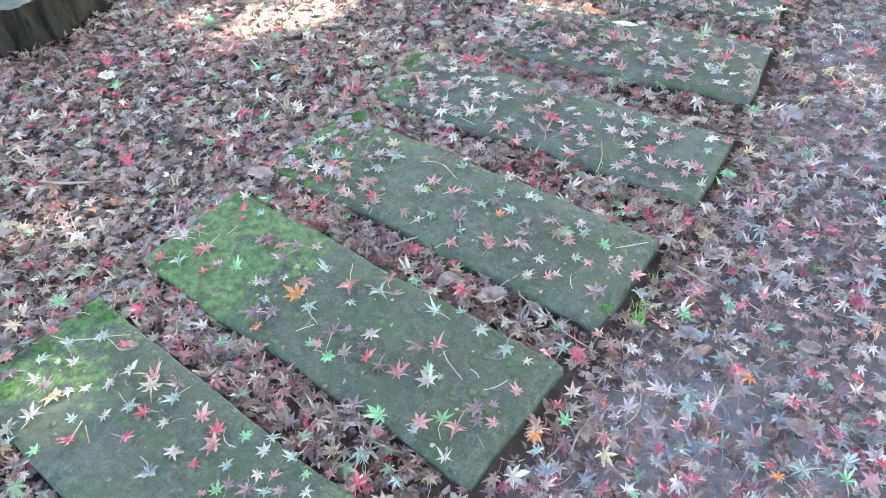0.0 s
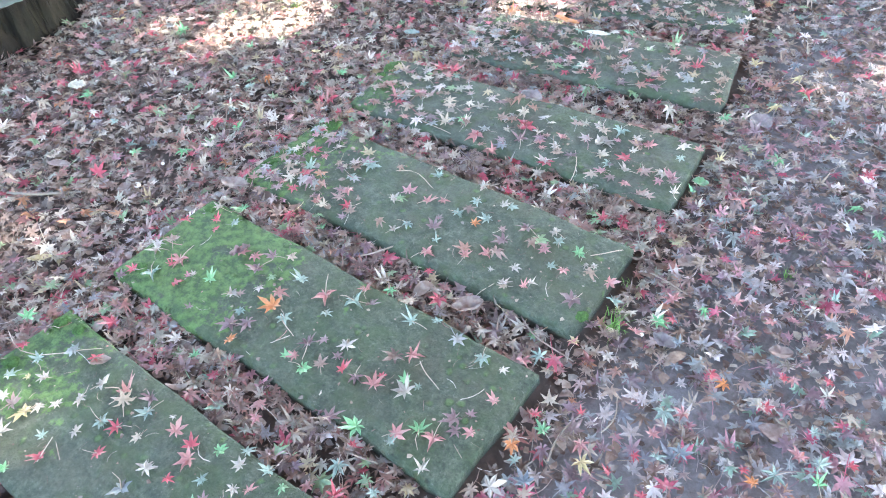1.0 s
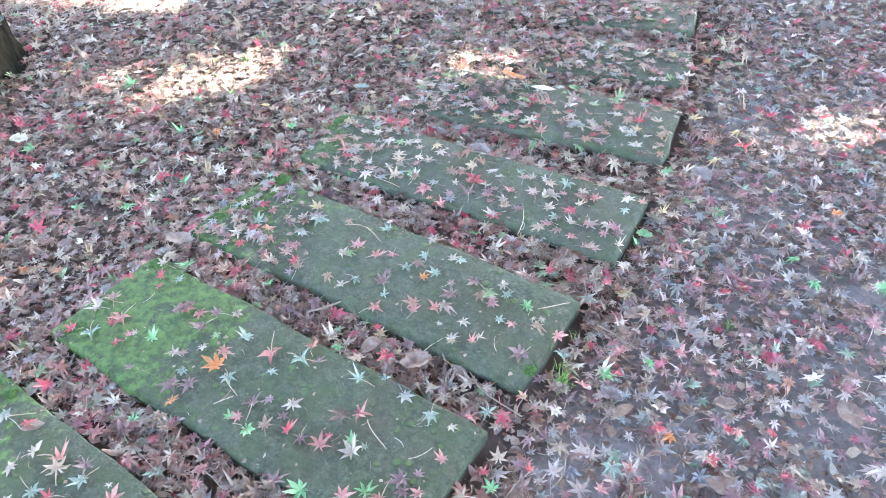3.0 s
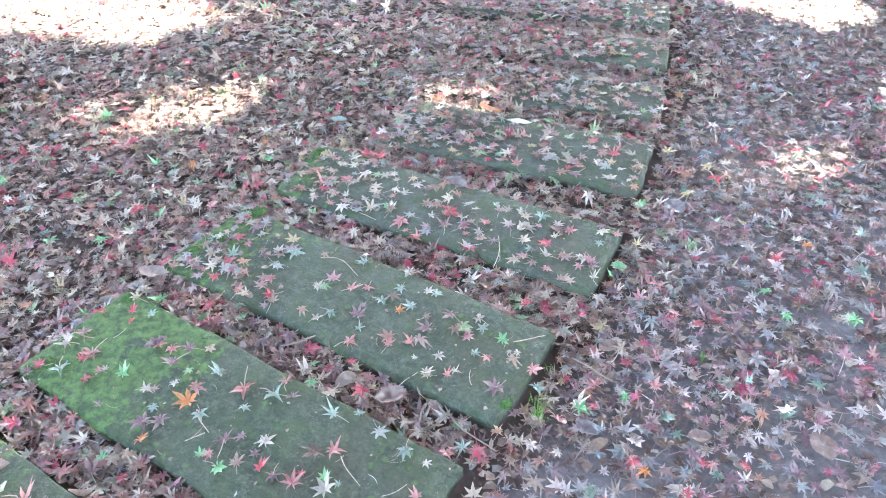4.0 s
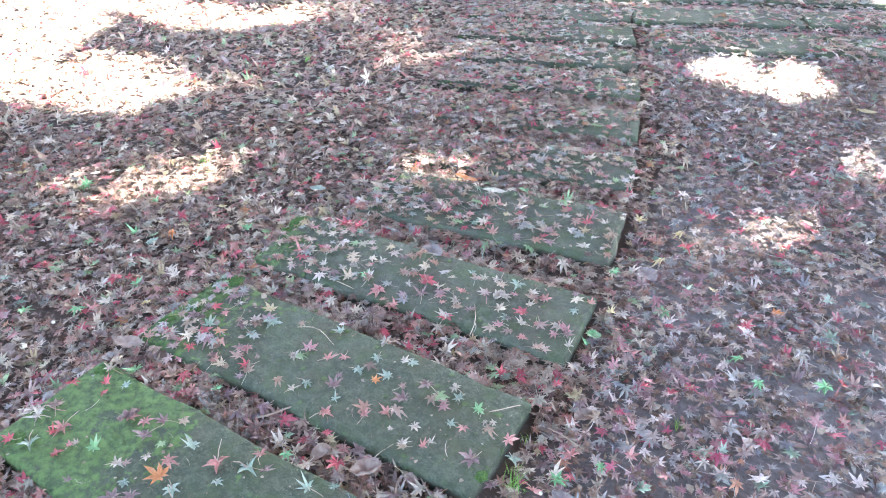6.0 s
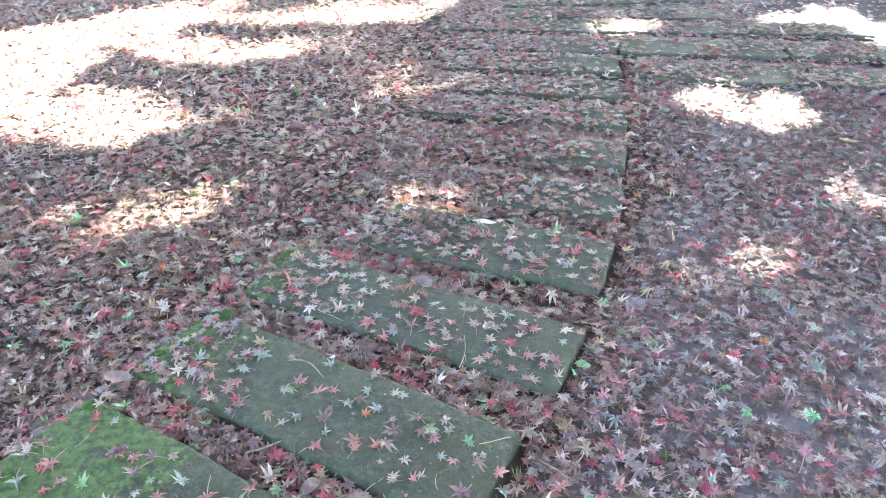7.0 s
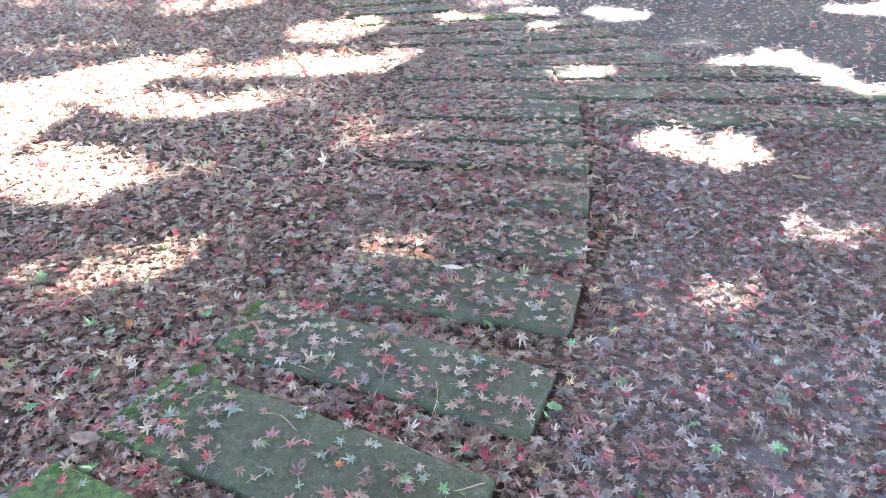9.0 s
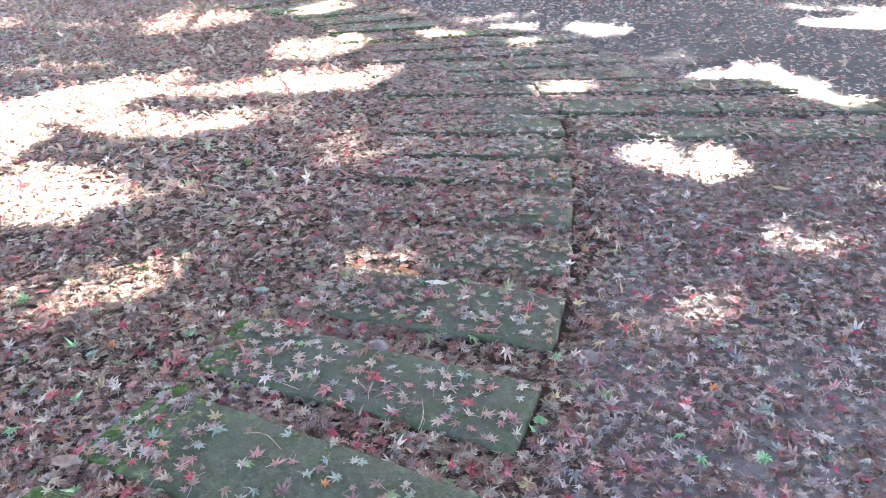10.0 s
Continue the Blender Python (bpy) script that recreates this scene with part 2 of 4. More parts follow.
# ---- the ground ----
def ground_height(x, y):
    return -0.007 + 0.006 * noise.noise((x * 1.7, y * 1.7, 0.3)) + 0.004 * noise.noise((x * 6, y * 6, 4.0))


def build_ground():
    def line(lo, hi, n, far):
        near = list(np.linspace(lo, hi, n))
        out = [hi + 0.2 * 1.6 ** k for k in range(1, far)]
        back = [lo - 0.2 * 1.6 ** k for k in range(1, far)]
        return back[::-1] + near + out
    xs, ys = line(-6, 10, 161, 18), line(-3, 14, 171, 18)
    verts = [(x, y, ground_height(x, y) if abs(x) < 12 and abs(y) < 16 else 0.0) for y in ys for x in xs]
    w = len(xs)
    faces = [(j * w + i, j * w + i + 1, j * w + w + i + 1, j * w + w + i) for j in range(len(ys) - 1) for i in range(w - 1)]
    ob = new("ground", mesh_of("ground", verts, faces, SOIL, True))
    tagged(ob, "dark brown woodland soil under fallen leaves, bare grit farther off", "ground", kind="structure")


build_ground()

# ---- stone slabs ----
TOP = 0.036
# far right corner x, y, direction of the long side in degrees, length, width
STEPS = [(-0.083, 0.581, 136.4, 1.105, 0.362), (0.253, 0.973, 138.0, 1.108, 0.352), (0.573, 1.323, 138.3, 1.112, 0.342),
         (0.899, 1.712, 142.4, 1.106, 0.312), (1.190, 2.178, 147.9, 0.95, 0.338), (1.405, 2.590, 153.6, 1.048, 0.280),
         (1.600, 3.010, 154.5, 1.048, 0.275), (1.783, 3.421, 155.3, 1.048, 0.272), (1.919, 3.823, 160.0, 1.048, 0.270),
         (2.083, 4.254, 162.1, 1.048, 0.315)]
# near edge's left end x, y, direction, slab lengths, width
COURSES = [(2.065, 3.881, -19.5, (0.99, 1.05, 1.05), 0.335), (1.12, 4.667, -17.5, (1.05, 1.04, 1.06, 1.0), 0.325),
           (1.13, 5.113, -15.4, (1.06, 1.03, 0.82), 0.30), (1.12, 5.449, -13.4, (1.05, 1.05), 0.29),
           (1.14, 5.690, -6.0, (1.04, 1.03), 0.29), (1.12, 6.170, -8.0, (1.05, 1.0), 0.29), (1.10, 6.540, -5.0, (1.05, 0.98), 0.30),
           (1.08, 7.020, -6.0, (1.05, 0.72), 0.30), (1.05, 7.480, -2.0, (1.10,), 0.31), (1.0, 7.900, 6.0, (1.10,), 0.31),
           (0.86, 8.330, 17.0, (1.10,), 0.31), (0.60, 8.800, 24.0, (1.08,), 0.31), (0.26, 9.240, 30.0, (1.08,), 0.31)]
SLABS = []                                          # centre x, y, direction, half length, half width
for x, y, a, l, w in STEPS:
    u, v = np.array((math.cos(radians(a)), math.sin(radians(a)))), np.array((-math.sin(radians(a)), math.cos(radians(a))))
    c = np.array((x, y)) + u * l / 2 + v * w / 2
    SLABS.append((c[0], c[1], radians(a), l / 2, w / 2))
for x, y, a, lengths, w in COURSES:
    u, v = np.array((math.cos(radians(a)), math.sin(radians(a)))), np.array((-math.sin(radians(a)), math.cos(radians(a))))
    s = 0.0
    for l in lengths:
        c = np.array((x, y)) + u * (s + l / 2) + v * w / 2
        SLABS.append((c[0], c[1], radians(a + 180), l / 2, w / 2))
        s += l + 0.028


def slab_top(k):
    """The slabs of the path stand proud of the soil; the paving beyond is sunk deeper."""
    return TOP if k < 5 else (0.032 if k < 10 else 0.024)


def slab_mesh(hl, hw, seed):
    """A worn slab: uneven edges, rounded rim, a slightly hollowed top; its long side along x."""
    def line(h, n):
        inner = np.linspace(-h + 0.016, h - 0.016, n)
        return [-h - 0.006, -h - 0.002, -h, -h + 0.005] + list(inner) + [h - 0.005, h, h + 0.002, h + 0.006]
    xs, ys = line(hl, 26), line(hw, 10)
    def drop(i, n):
        k = min(i, n - 1 - i)
        return (-0.10, -0.045, -0.007, -0.0018)[k] if k < 4 else 0.0
    verts = []
    for j, y in enumerate(ys):
        for i, x in enumerate(xs):
            d = min(drop(i, len(xs)), drop(j, len(ys)))
            px = x + 0.009 * noise.noise((seed, y * 7, 0.2 + (x > 0))) + 0.004 * noise.noise((seed, y * 30, 3 + (x > 0)))
            py = y + 0.011 * noise.noise((x * 5, seed, 0.7 + (y > 0))) + 0.004 * noise.noise((x * 28, seed, 5 + (y > 0)))
            corner = max(0, abs(x) - hl + 0.04) * max(0, abs(y) - hw + 0.04)
            px -= math.copysign(corner * 2.2, x)
            py -= math.copysign(corner * 2.2, y)
            z = d + 0.004 * noise.noise((x * 4, y * 4, seed)) + 0.0018 * noise.noise((x * 22, y * 22, seed))
            if d < 0:
                z += 0.003 * noise.noise((x * 35, y * 35, seed))
            verts.append((px, py, z))
    w = len(xs)
    faces = [(j * w + i, j * w + i + 1, j * w + w + i + 1, j * w + w + i) for j in range(len(ys) - 1) for i in range(w - 1)]
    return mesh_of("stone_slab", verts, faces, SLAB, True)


def build_slabs():
    for k, (x, y, a, hl, hw) in enumerate(SLABS):
        ob = new("stone_slab", slab_mesh(hl, hw, k * 3.7 + 1.3))
        tip = (0.5, -0.4, 0.3, -0.3)[k % 4]
        ob.matrix_world = pose(x, y, slab_top(k), 0.3 * tip, tip * 0.4, math.degrees(a))
        moss = (0.22, 0.62, 0.20, 0.08, 0.04, 0.04, 0.06, 0.05, 0.05, 0.05)[k] if k < 10 else (0.8 if y > 7 else 0.02 * (k % 3))
        ob.color = (moss, moss, moss, 1)        # how much moss it bears
        if k < 5:
            text = "mossy grey-green stone slab strewn with single maple leaves"
        elif k < 10:
            text = "grey stone path slab half hidden under fallen leaves"
        else:
            text = "dark worn stone paving slab among leaf litter"
        tagged(ob, text, "paving slab", "slabs of the stone path")


build_slabs()


# ---- fallen leaves ----
def star(lobes, r, tips, wide, notch, curl, seed):
    """A palmate maple leaf lying at z = 0: vertices and triangles. Lobes fan out from the stem's end at the origin."""
    g = np.random.default_rng(seed)
    span = radians(290)
    verts, tris = [(0, 0, 0)], []
    ang = [-span / 2 + span * i / (lobes - 1) for i in range(lobes)]
    size = [r * tips[abs(i - lobes // 2)] * g.uniform(0.9, 1.08) for i in range(lobes)]
    bend = [curl * g.uniform(-0.5, 1.2) for _ in range(lobes)]
    step = span / (lobes - 1)
    rows = []
    for i, (a, s) in enumerate(zip(ang, size)):
        a += g.uniform(-0.05, 0.05)
        ml = (0.55 * s, a - wide * step)
        tip = (s, a + g.uniform(-0.08, 0.08))
        mr = (0.55 * s, a + wide * step)
        row = []
        for d, (q, w) in enumerate((ml, tip, mr)):
            z = bend[i] * (q / r) ** 2 * r + (0.08 * r if d != 1 else 0)
            row.append(len(verts))
            verts.append((q * math.sin(w), q * math.cos(w), z))
        rows.append(row)
    notches = []
    for i in range(lobes - 1):
        w = (ang[i] + ang[i + 1]) / 2
        q = notch * min(size[i], size[i + 1])
        notches.append(len(verts))
        verts.append((q * math.sin(w), q * math.cos(w), 0.02 * r))
    for i, (ml, tip, mr) in enumerate(rows):
        before = notches[i - 1] if i else None
        after = notches[i] if i < lobes - 1 else None
        if before is not None:
            tris += [(0, before, ml)]
        if after is not None:
            tris += [(0, mr, after)]
        tris += [(0, ml, tip), (0, tip, mr)]
    return np.array(verts, float), [t[::-1] for t in tris]


def with_stem(verts, tris, length, seed):
    """The same leaf with a thin bent stem behind it."""
    g = np.random.default_rng(seed)
    side, n = g.uniform(-0.4, 0.4), len(verts)
    w = 0.0008
    add = []
    for k in range(3):
        f = k / 2
        add += [(side * length * f * f - w, -length * f, 0.003 + 0.004 * f), (side * length * f * f + w, -length * f, 0.003 + 0.004 * f)]
    tri = []
    for k in range(2):
        a = n + 2 * k
        tri += [(a, a + 2, a + 1), (a + 1, a + 2, a + 3)]
    return np.vstack([verts, add]), tris + tri


def folded(leaf, fold, seed):
    """The leaf folded along its middle, with some lobes shrivelled."""
    g = np.random.default_rng(seed)
    v, t = leaf[0].copy(), leaf[1]
    v[:, 2] += fold * np.abs(v[:, 0]) * np.where(v[:, 0] > 0, 1.0, g.uniform(0.2, 1.0))
    squeeze = g.uniform(0.8, 1.0)
    v[:, 0] *= squeeze * (1 - 0.35 * min(fold, 0.8))
    v[:, 2] += 0.12 * g.uniform(-1, 1) * v[:, 1] + 0.0015 * g.normal(0, 1, len(v))
    v[0, 2] = 0.0
    return v, t


TIPS = (1.0, 0.94, 0.78, 0.5)
CURL = (0.08, 0.26, -0.2, 0.42, 0.05, 0.55, -0.34, 0.16, 0.42, -0.28, 0.2, 0.65)
FOLD = (0.0, 0.05, 0.12, 0.0, 0.2, 0.06, 0.0, 0.3, 0.12, 0.05, 0.22, 0.1)
FINE = [folded(star(7, 0.034, TIPS, 0.27 + 0.03 * (k % 4), 0.40 + 0.03 * (k % 3), CURL[k], 40 + k), FOLD[k], 20 + k) for k in range(12)]
FINE_STEMMED = [with_stem(v, t, 0.03 + 0.003 * k, 60 + k) for k, (v, t) in enumerate(FINE)]


def simple_star(curl, seed):
    g = np.random.default_rng(seed)
    v, t = [(0, 0, 0)], []
    for i in range(5):
        a = radians(-120 + 60 * i) + g.uniform(-0.1, 0.1)
        r = 0.034 * (0.65, 0.95, 1.0, 0.95, 0.65)[i] * g.uniform(0.85, 1.1)
        v += [(0.42 * r * math.sin(a - 0.42), 0.42 * r * math.cos(a - 0.42), 0.004), (r * math.sin(a), r * math.cos(a), curl * g.uniform(-0.3, 1.2) * r),
              (0.42 * r * math.sin(a + 0.42), 0.42 * r * math.cos(a + 0.42), 0.004)]
        n = 1 + 3 * i
        t += [(0, n + 1, n), (0, n + 2, n + 1)]
    return np.array(v), t


COARSE = [simple_star((0.1, 0.5, -0.3, 0.8)[k], 80 + k) for k in range(4)]


def oval(l, w, curl, roll_up, seed):
    g = np.random.default_rng(seed)
    v, t = [], []
    for i in range(5):
        f = i / 4
        half = w * math.sin(math.pi * min(1, f * 0.92 + 0.05)) ** 0.8
        z = curl * l * (f - 0.5) ** 2 * 2 + g.uniform(-0.002, 0.002)
        v += [(-half, l * (f - 0.5), z + roll_up * half), (0, l * (f - 0.5), z), (half, l * (f - 0.5), z + roll_up * half)]
    for i in range(4):
        a = 3 * i
        t += [(a, a + 1, a + 4), (a, a + 4, a + 3), (a + 1, a + 2, a + 5), (a + 1, a + 5, a + 4)]
    return np.array(v), t


WITHERED = [oval(0.055 + 0.008 * k, 0.011 + 0.002 * (k % 3), (0.2, -0.15, 0.3, 0.1, -0.25)[k], (0.25, 0.5, 0.1, 0.35, 0.55)[k], 90 + k) for k in range(5)]


SHARDS = [oval(0.042 + 0.006 * k, 0.013 + 0.002 * (k % 4), (0.2, -0.3, 0.35, -0.15, 0.1, 0.4)[k], (0.15, 0.4, -0.2, 0.3, 0.6, 0.0)[k], 110 + k) for k in range(6)]
CRUMPLED = [folded(star(7, 0.031, TIPS, 0.24, 0.36, (0.7, -0.6, 1.0, 0.4, 0.9)[k], 140 + k), (0.3, 0.0, 0.5, 0.2, 0.1)[k], 150 + k) for k in range(5)]


def bit(bend):
    """A thin bent stem lying at z = 0."""
    v, t = [], []
    for k in range(5):
        f = k / 4 - 0.5
        x = bend * (f * f - 0.1)
        v += [(x - 0.0007, 0.055 * f, 0.002), (x + 0.0007, 0.055 * f, 0.003)]
    for k in range(4):
        t += [(2 * k, 2 * k + 1, 2 * k + 3), (2 * k, 2 * k + 3, 2 * k + 2)]
    return np.array(v), t


def spare_star(seed):
    """The plainest leaf, of five blades."""
    g = np.random.default_rng(seed)
    v, t = [(0, 0, 0.002)], []
    for i in range(5):
        a, r = radians(-120 + 60 * i) + g.uniform(-0.1, 0.1), 0.034 * (0.65, 0.95, 1.0, 0.95, 0.65)[i]
        v += [(0.5 * r * math.sin(a - 0.4), 0.5 * r * math.cos(a - 0.4), 0.003), (r * math.sin(a), r * math.cos(a), g.uniform(0, 0.012))]
        t.append((0, 2 + 2 * i, 1 + 2 * i))
    return np.array(v), t


def fragment(r, n, seed):
    """A torn flat piece of an old leaf."""
    g = np.random.default_rng(seed)
    long = g.uniform(0.5, 1.0)
    v = [(0, 0, 0.002)] + [(r * g.uniform(0.35, 1.2) * math.cos(k * 2 * math.pi / n) * long, r * g.uniform(0.35, 1.2) * math.sin(k * 2 * math.pi / n), g.uniform(-0.001, 0.004)) for k in range(n)]
    return np.array(v), [(0, 1 + k, 1 + (k + 1) % n) for k in range(n)]


FRAGMENTS = [fragment(0.007 + 0.0012 * k, 6, 180 + k) for k in range(8)]
PLAIN_FRAGMENTS = [fragment(0.009 + 0.0014 * k, 5, 190 + k) for k in range(6)]
SPARE = [spare_star(170 + k) for k in range(3)]
BITS = [bit(b) for b in (0.0, 0.02, 0.05, -0.03)]


def on_slab(x, y, grow=0.0):
    """For arrays of places: which slab each one lies on (-1: none), and how far along it, from -1 to 1."""
    which, along = np.full(len(x), -1), np.zeros(len(x))
    for k, (cx, cy, a, hl, hw) in enumerate(SLABS):
        u = (x - cx) * math.cos(a) + (y - cy) * math.sin(a)
        v = -(x - cx) * math.sin(a) + (y - cy) * math.cos(a)
        hit = (abs(u) < hl + grow) & (abs(v) < hw + grow)
        which[hit], along[hit] = k, (u / hl)[hit]
    return which, along


def path_edge(y):
    """Where the right ends of the slabs lie at a distance y."""
    return np.interp(y, [0.3, 0.58, 0.97, 1.32, 1.7, 2.16, 2.6, 3.4, 3.9, 4.2], [-0.3, -0.08, 0.24, 0.57, 0.89, 1.18, 1.4, 1.78, 1.95, 2.1])


def bare(x, y):
    """1 on the trodden grit beyond the paving, 0 elsewhere."""
    return np.clip((0.45 * x + 0.16 * y - 2.25) / 0.25, 0, 1)


def patchy(x, y, s, seed):
    return np.array([noise.noise((a * s, b * s, seed)) for a, b in zip(x, y)])


def spread(templates, x, y, z, size, tilt, seed):
    """Copies of the templates at the places, turned and tilted at random: vertices and triangles."""
    g = np.random.default_rng(seed)
    pick = g.integers(0, len(templates), len(x))
    verts, tris, base = [], [], 0
    for k, (tv, tt) in enumerate(templates):
        idx = np.nonzero(pick == k)[0]
        if not len(idx):
            continue
        yaw, n = g.uniform(0, 2 * np.pi, len(idx)), len(idx)
        lean, way = np.minimum(np.abs(g.normal(0, 1, n)) * tilt[idx], 1.0), g.uniform(0, 2 * np.pi, n)
        p = tv[None] * size[idx][:, None, None]
        c, s = np.cos(yaw)[:, None], np.sin(yaw)[:, None]
        px, py, pz = p[..., 0] * c - p[..., 1] * s, p[..., 0] * s + p[..., 1] * c, p[..., 2] * g.uniform(0.2, 1.6, n)[:, None]
        flip = np.where(g.random(n) < 0.35, -1.0, 1.0)[:, None]
        pz = pz * flip + px * (np.tan(lean) * np.cos(way))[:, None] + py * (np.tan(lean) * np.sin(way))[:, None]
        pz -= np.minimum(pz.min(1), 0)[:, None] * 0.85
        v = np.stack([px + x[idx][:, None], py + y[idx][:, None], pz + z[idx][:, None]], -1).reshape(-1, 3)
        t = (np.array(tt)[None] + (np.arange(n) * len(tv))[:, None, None]).reshape(-1, 3) + base
        verts.append(v), tris.append(t)
        base += len(v)
    return np.vstack(verts), np.vstack(tris)


def in_view(x, y):
    """The stretch of the plan that the camera passes over, with a margin."""
    return (y > 0.15) & (x > -1.55 - 0.12 * np.maximum(y - 1, 0) - 0.25 * np.clip(y - 1, 0, 1)) & (x < 1.5 + 1.0 * (y - 0.4))


def bank(x, y):
    """How high the litter has drifted against the slabs of the path, most of all in the joints towards their buried ends."""
    high = np.zeros(len(x))
    for k, (cx, cy, a, hl, hw) in enumerate(SLABS[:10]):
        u = (x - cx) * math.cos(a) + (y - cy) * math.sin(a)
        v = -(x - cx) * math.sin(a) + (y - cy) * math.cos(a)
        near = np.clip(1 - np.maximum(np.abs(v) - hw, 0) / 0.14, 0, 1) * np.clip(1 - np.maximum(u - hl, 0) / 0.14, 0, 1) * (u > -hl)
        rise = [0.006, 0.010, 0.016, 0.024, 0.028] if k < 5 else [0.014, 0.024, 0.030, 0.034, 0.036]
        high = np.maximum(high, near * np.interp(u / hl, [-1, -0.7, 0.0, 0.7, 1.0], rise))
    beside, _ = on_slab(x, y, 0.05)
    return np.where(beside >= 10, np.maximum(high, 0.014), high)


def scatter_leaves(name, label, templates, material, count, box, density, size, lift, tilt, seed, inside=True):
    g = np.random.default_rng(seed)
    x, y = g.uniform(box[0], box[1], count), g.uniform(box[2], box[3], count)
    jx, jy = g.normal(0, 0.16, len(x)), g.normal(0, 0.16, len(x))
    keep = (in_view(x + np.maximum(jx, -0.1), y + jy) & (y + jy < 11.3)) == inside
    x, y = x[keep], y[keep]
    slab, along = on_slab(x, y, 0.004)
    keep = g.random(len(x)) < density(x, y, slab, along)
    beside, end = on_slab(x, y, 0.022)
    keep &= ~((slab < 0) & (beside >= 0) & (end < -0.99))
    x, y, slab = x[keep], y[keep], slab[keep]
    beside, _ = on_slab(x, y, 0.10)
    high = np.array([ground_height(a, b) for a, b in zip(x, y)])
    z = np.where(slab >= 0, np.where(slab < 5, TOP, np.where(slab < 10, 0.032, 0.024)) + 0.003, high + 0.002 + g.random(len(x)) ** 1.5 * lift * np.where(beside >= 0, 0.55, 1.0) + g.random(len(x)) ** 0.6 * bank(x, y))
    sizes = g.uniform(*size, len(x))
    lean = np.where(slab >= 0, tilt * 0.35, np.where(beside >= 0, tilt * 0.7, tilt))
    ob = new(name, soup(name, *spread(templates, x, y, z, sizes, lean, seed + 1), material))
    return tagged(ob, label, "leaf litter", kind="stuff")


def carpet(x, y, slab, along):
    """How densely star leaves lie: thick on the left, thinner on the trodden right, few on the slabs."""
    off = x - path_edge(y)
    right = np.clip((off - 0.02) / 0.12, 0, 1)
    worn = np.interp(y, [0.6, 1.4, 2.0, 4], [0.66, 0.8, 1.0, 1.0])
    ground = (1 - right) * 0.95 + right * worn
    ground = ground * (0.85 + 0.5 * patchy(x, y, 1.8, 7.0)) * (1 - 0.86 * bare(x, y))
    cover = np.interp(slab, [-1, 0, 1, 2, 3, 4, 5, 6, 8, 9, 10, 40], [0, 0.02, 0.015, 0.05, 0.13, 0.30, 1.1, 1.4, 1.3, 0.85, 0.50, 0.46])
    cover = np.where(slab == 4, cover * np.interp(along, [-1, 0, 0.5, 1], [0.5, 0.9, 1.6, 2.4]), cover)
    cover = np.where((slab >= 5) & (slab < 10), cover * np.interp(along, [-1, -0.65, -0.25, 0.3, 1], [0.2, 0.35, 0.7, 1.0, 1.05]), cover)
    cover = np.where((slab == 2) | (slab == 3), cover + np.interp(along, [0.2, 0.6, 1.0], [0.0, 0.12, 0.30]), cover)
    cover = np.where(slab == 1, cover + np.interp(along, [0.8, 1.0], [0.0, 0.04]), cover)
    buried = x < np.interp(y, [3.8, 4.8, 6.2, 7.0, 9.5], [1.75, 1.75, 1.75, 1.6, 0.2]) + 0.15 * patchy(x, y, 3.0, 17.0)
    cover = np.where((slab >= 10) & buried, 1.3, cover)
    cover = np.where((slab >= 10) & ~buried, cover * np.clip(0.9 + 2.4 * patchy(x, y, 2.6, 2.0), 0.15, 2), cover)
    return np.where(slab >= 0, cover, ground)


def under(x, y, slab, along):
    """Withered leaves: deep on the left and in the joints, hardly any on the trodden side or the slabs."""
    off = x - path_edge(y)
    right = np.clip((off - 0.02) / 0.15, 0, 1)
    ground = (1 - right) * 1.0 + right * np.interp(y, [0.8, 2, 3.5], [0.25, 0.6, 0.95])
    ground = ground * (1 - 0.9 * bare(x, y))
    return np.where(slab >= 0, np.where(slab < 4, 0.0, np.where(slab < 10, np.interp(along, [-0.4, 0.1, 0.6], [0.0, 0.5, 1.0]) * np.where(slab == 4, 0.3, 1.0), 0.05)), ground)


def untrodden(x, y, slab, along):
    """Whole withered leaves, which do not last where people walk."""
    return under(x, y, slab, along) * np.where(x - path_edge(y) > 0.1, 0.2, 1.0)


def trodden_side(x, y):
    """0 under the trees, 1 on the side where people walk."""
    return np.clip((x - path_edge(y) + 0.02 + 0.25 * patchy(x, y, 2.5, 12.0)) / 0.25, 0, 1)


def matted(x, y, slab, along):
    """Torn pieces of old leaves, matted into a bed."""
    bed = under(x, y, slab, along)
    t = trodden_side(x, y)
    bed = np.where(slab < 0, bed * (1 - t) + t * (np.interp(y, [0.8, 2.0, 3.5], [0.42, 0.6, 0.9]) + 0.5 * patchy(x, y, 3.0, 5.0)) * (1 - 0.9 * bare(x, y)), bed)
    return np.where((slab >= 2) & (slab < 5), np.interp(along, [0.3, 1.0], [0.0, 0.25]), bed)


def carpet_old(x, y, slab, along):
    return np.where(slab >= 0, carpet(x, y, slab, along) * 0.6, carpet(x, y, slab, along) * (1 - trodden_side(x, y)) * 0.86)


def carpet_fresh(x, y, slab, along):
    return np.where(slab >= 0, carpet(x, y, slab, along) * 0.5, carpet(x, y, slab, along) * (0.06 + 0.98 * trodden_side(x, y)))


def trodden_stems(x, y, slab, along):
    return np.where(slab >= 0, 0.12, trodden_side(x, y) * 0.8)


def drifted(x, y, slab, along):
    return np.where((slab < 0) & (bank(x, y) > 0.009), 0.75, 0.0)


def crumbs(x, y, slab, along):
    return np.where((slab >= 0) & (slab < 10), 0.25 + 0.9 * np.abs(patchy(x, y, 5.0, 9.0)), 0.0)


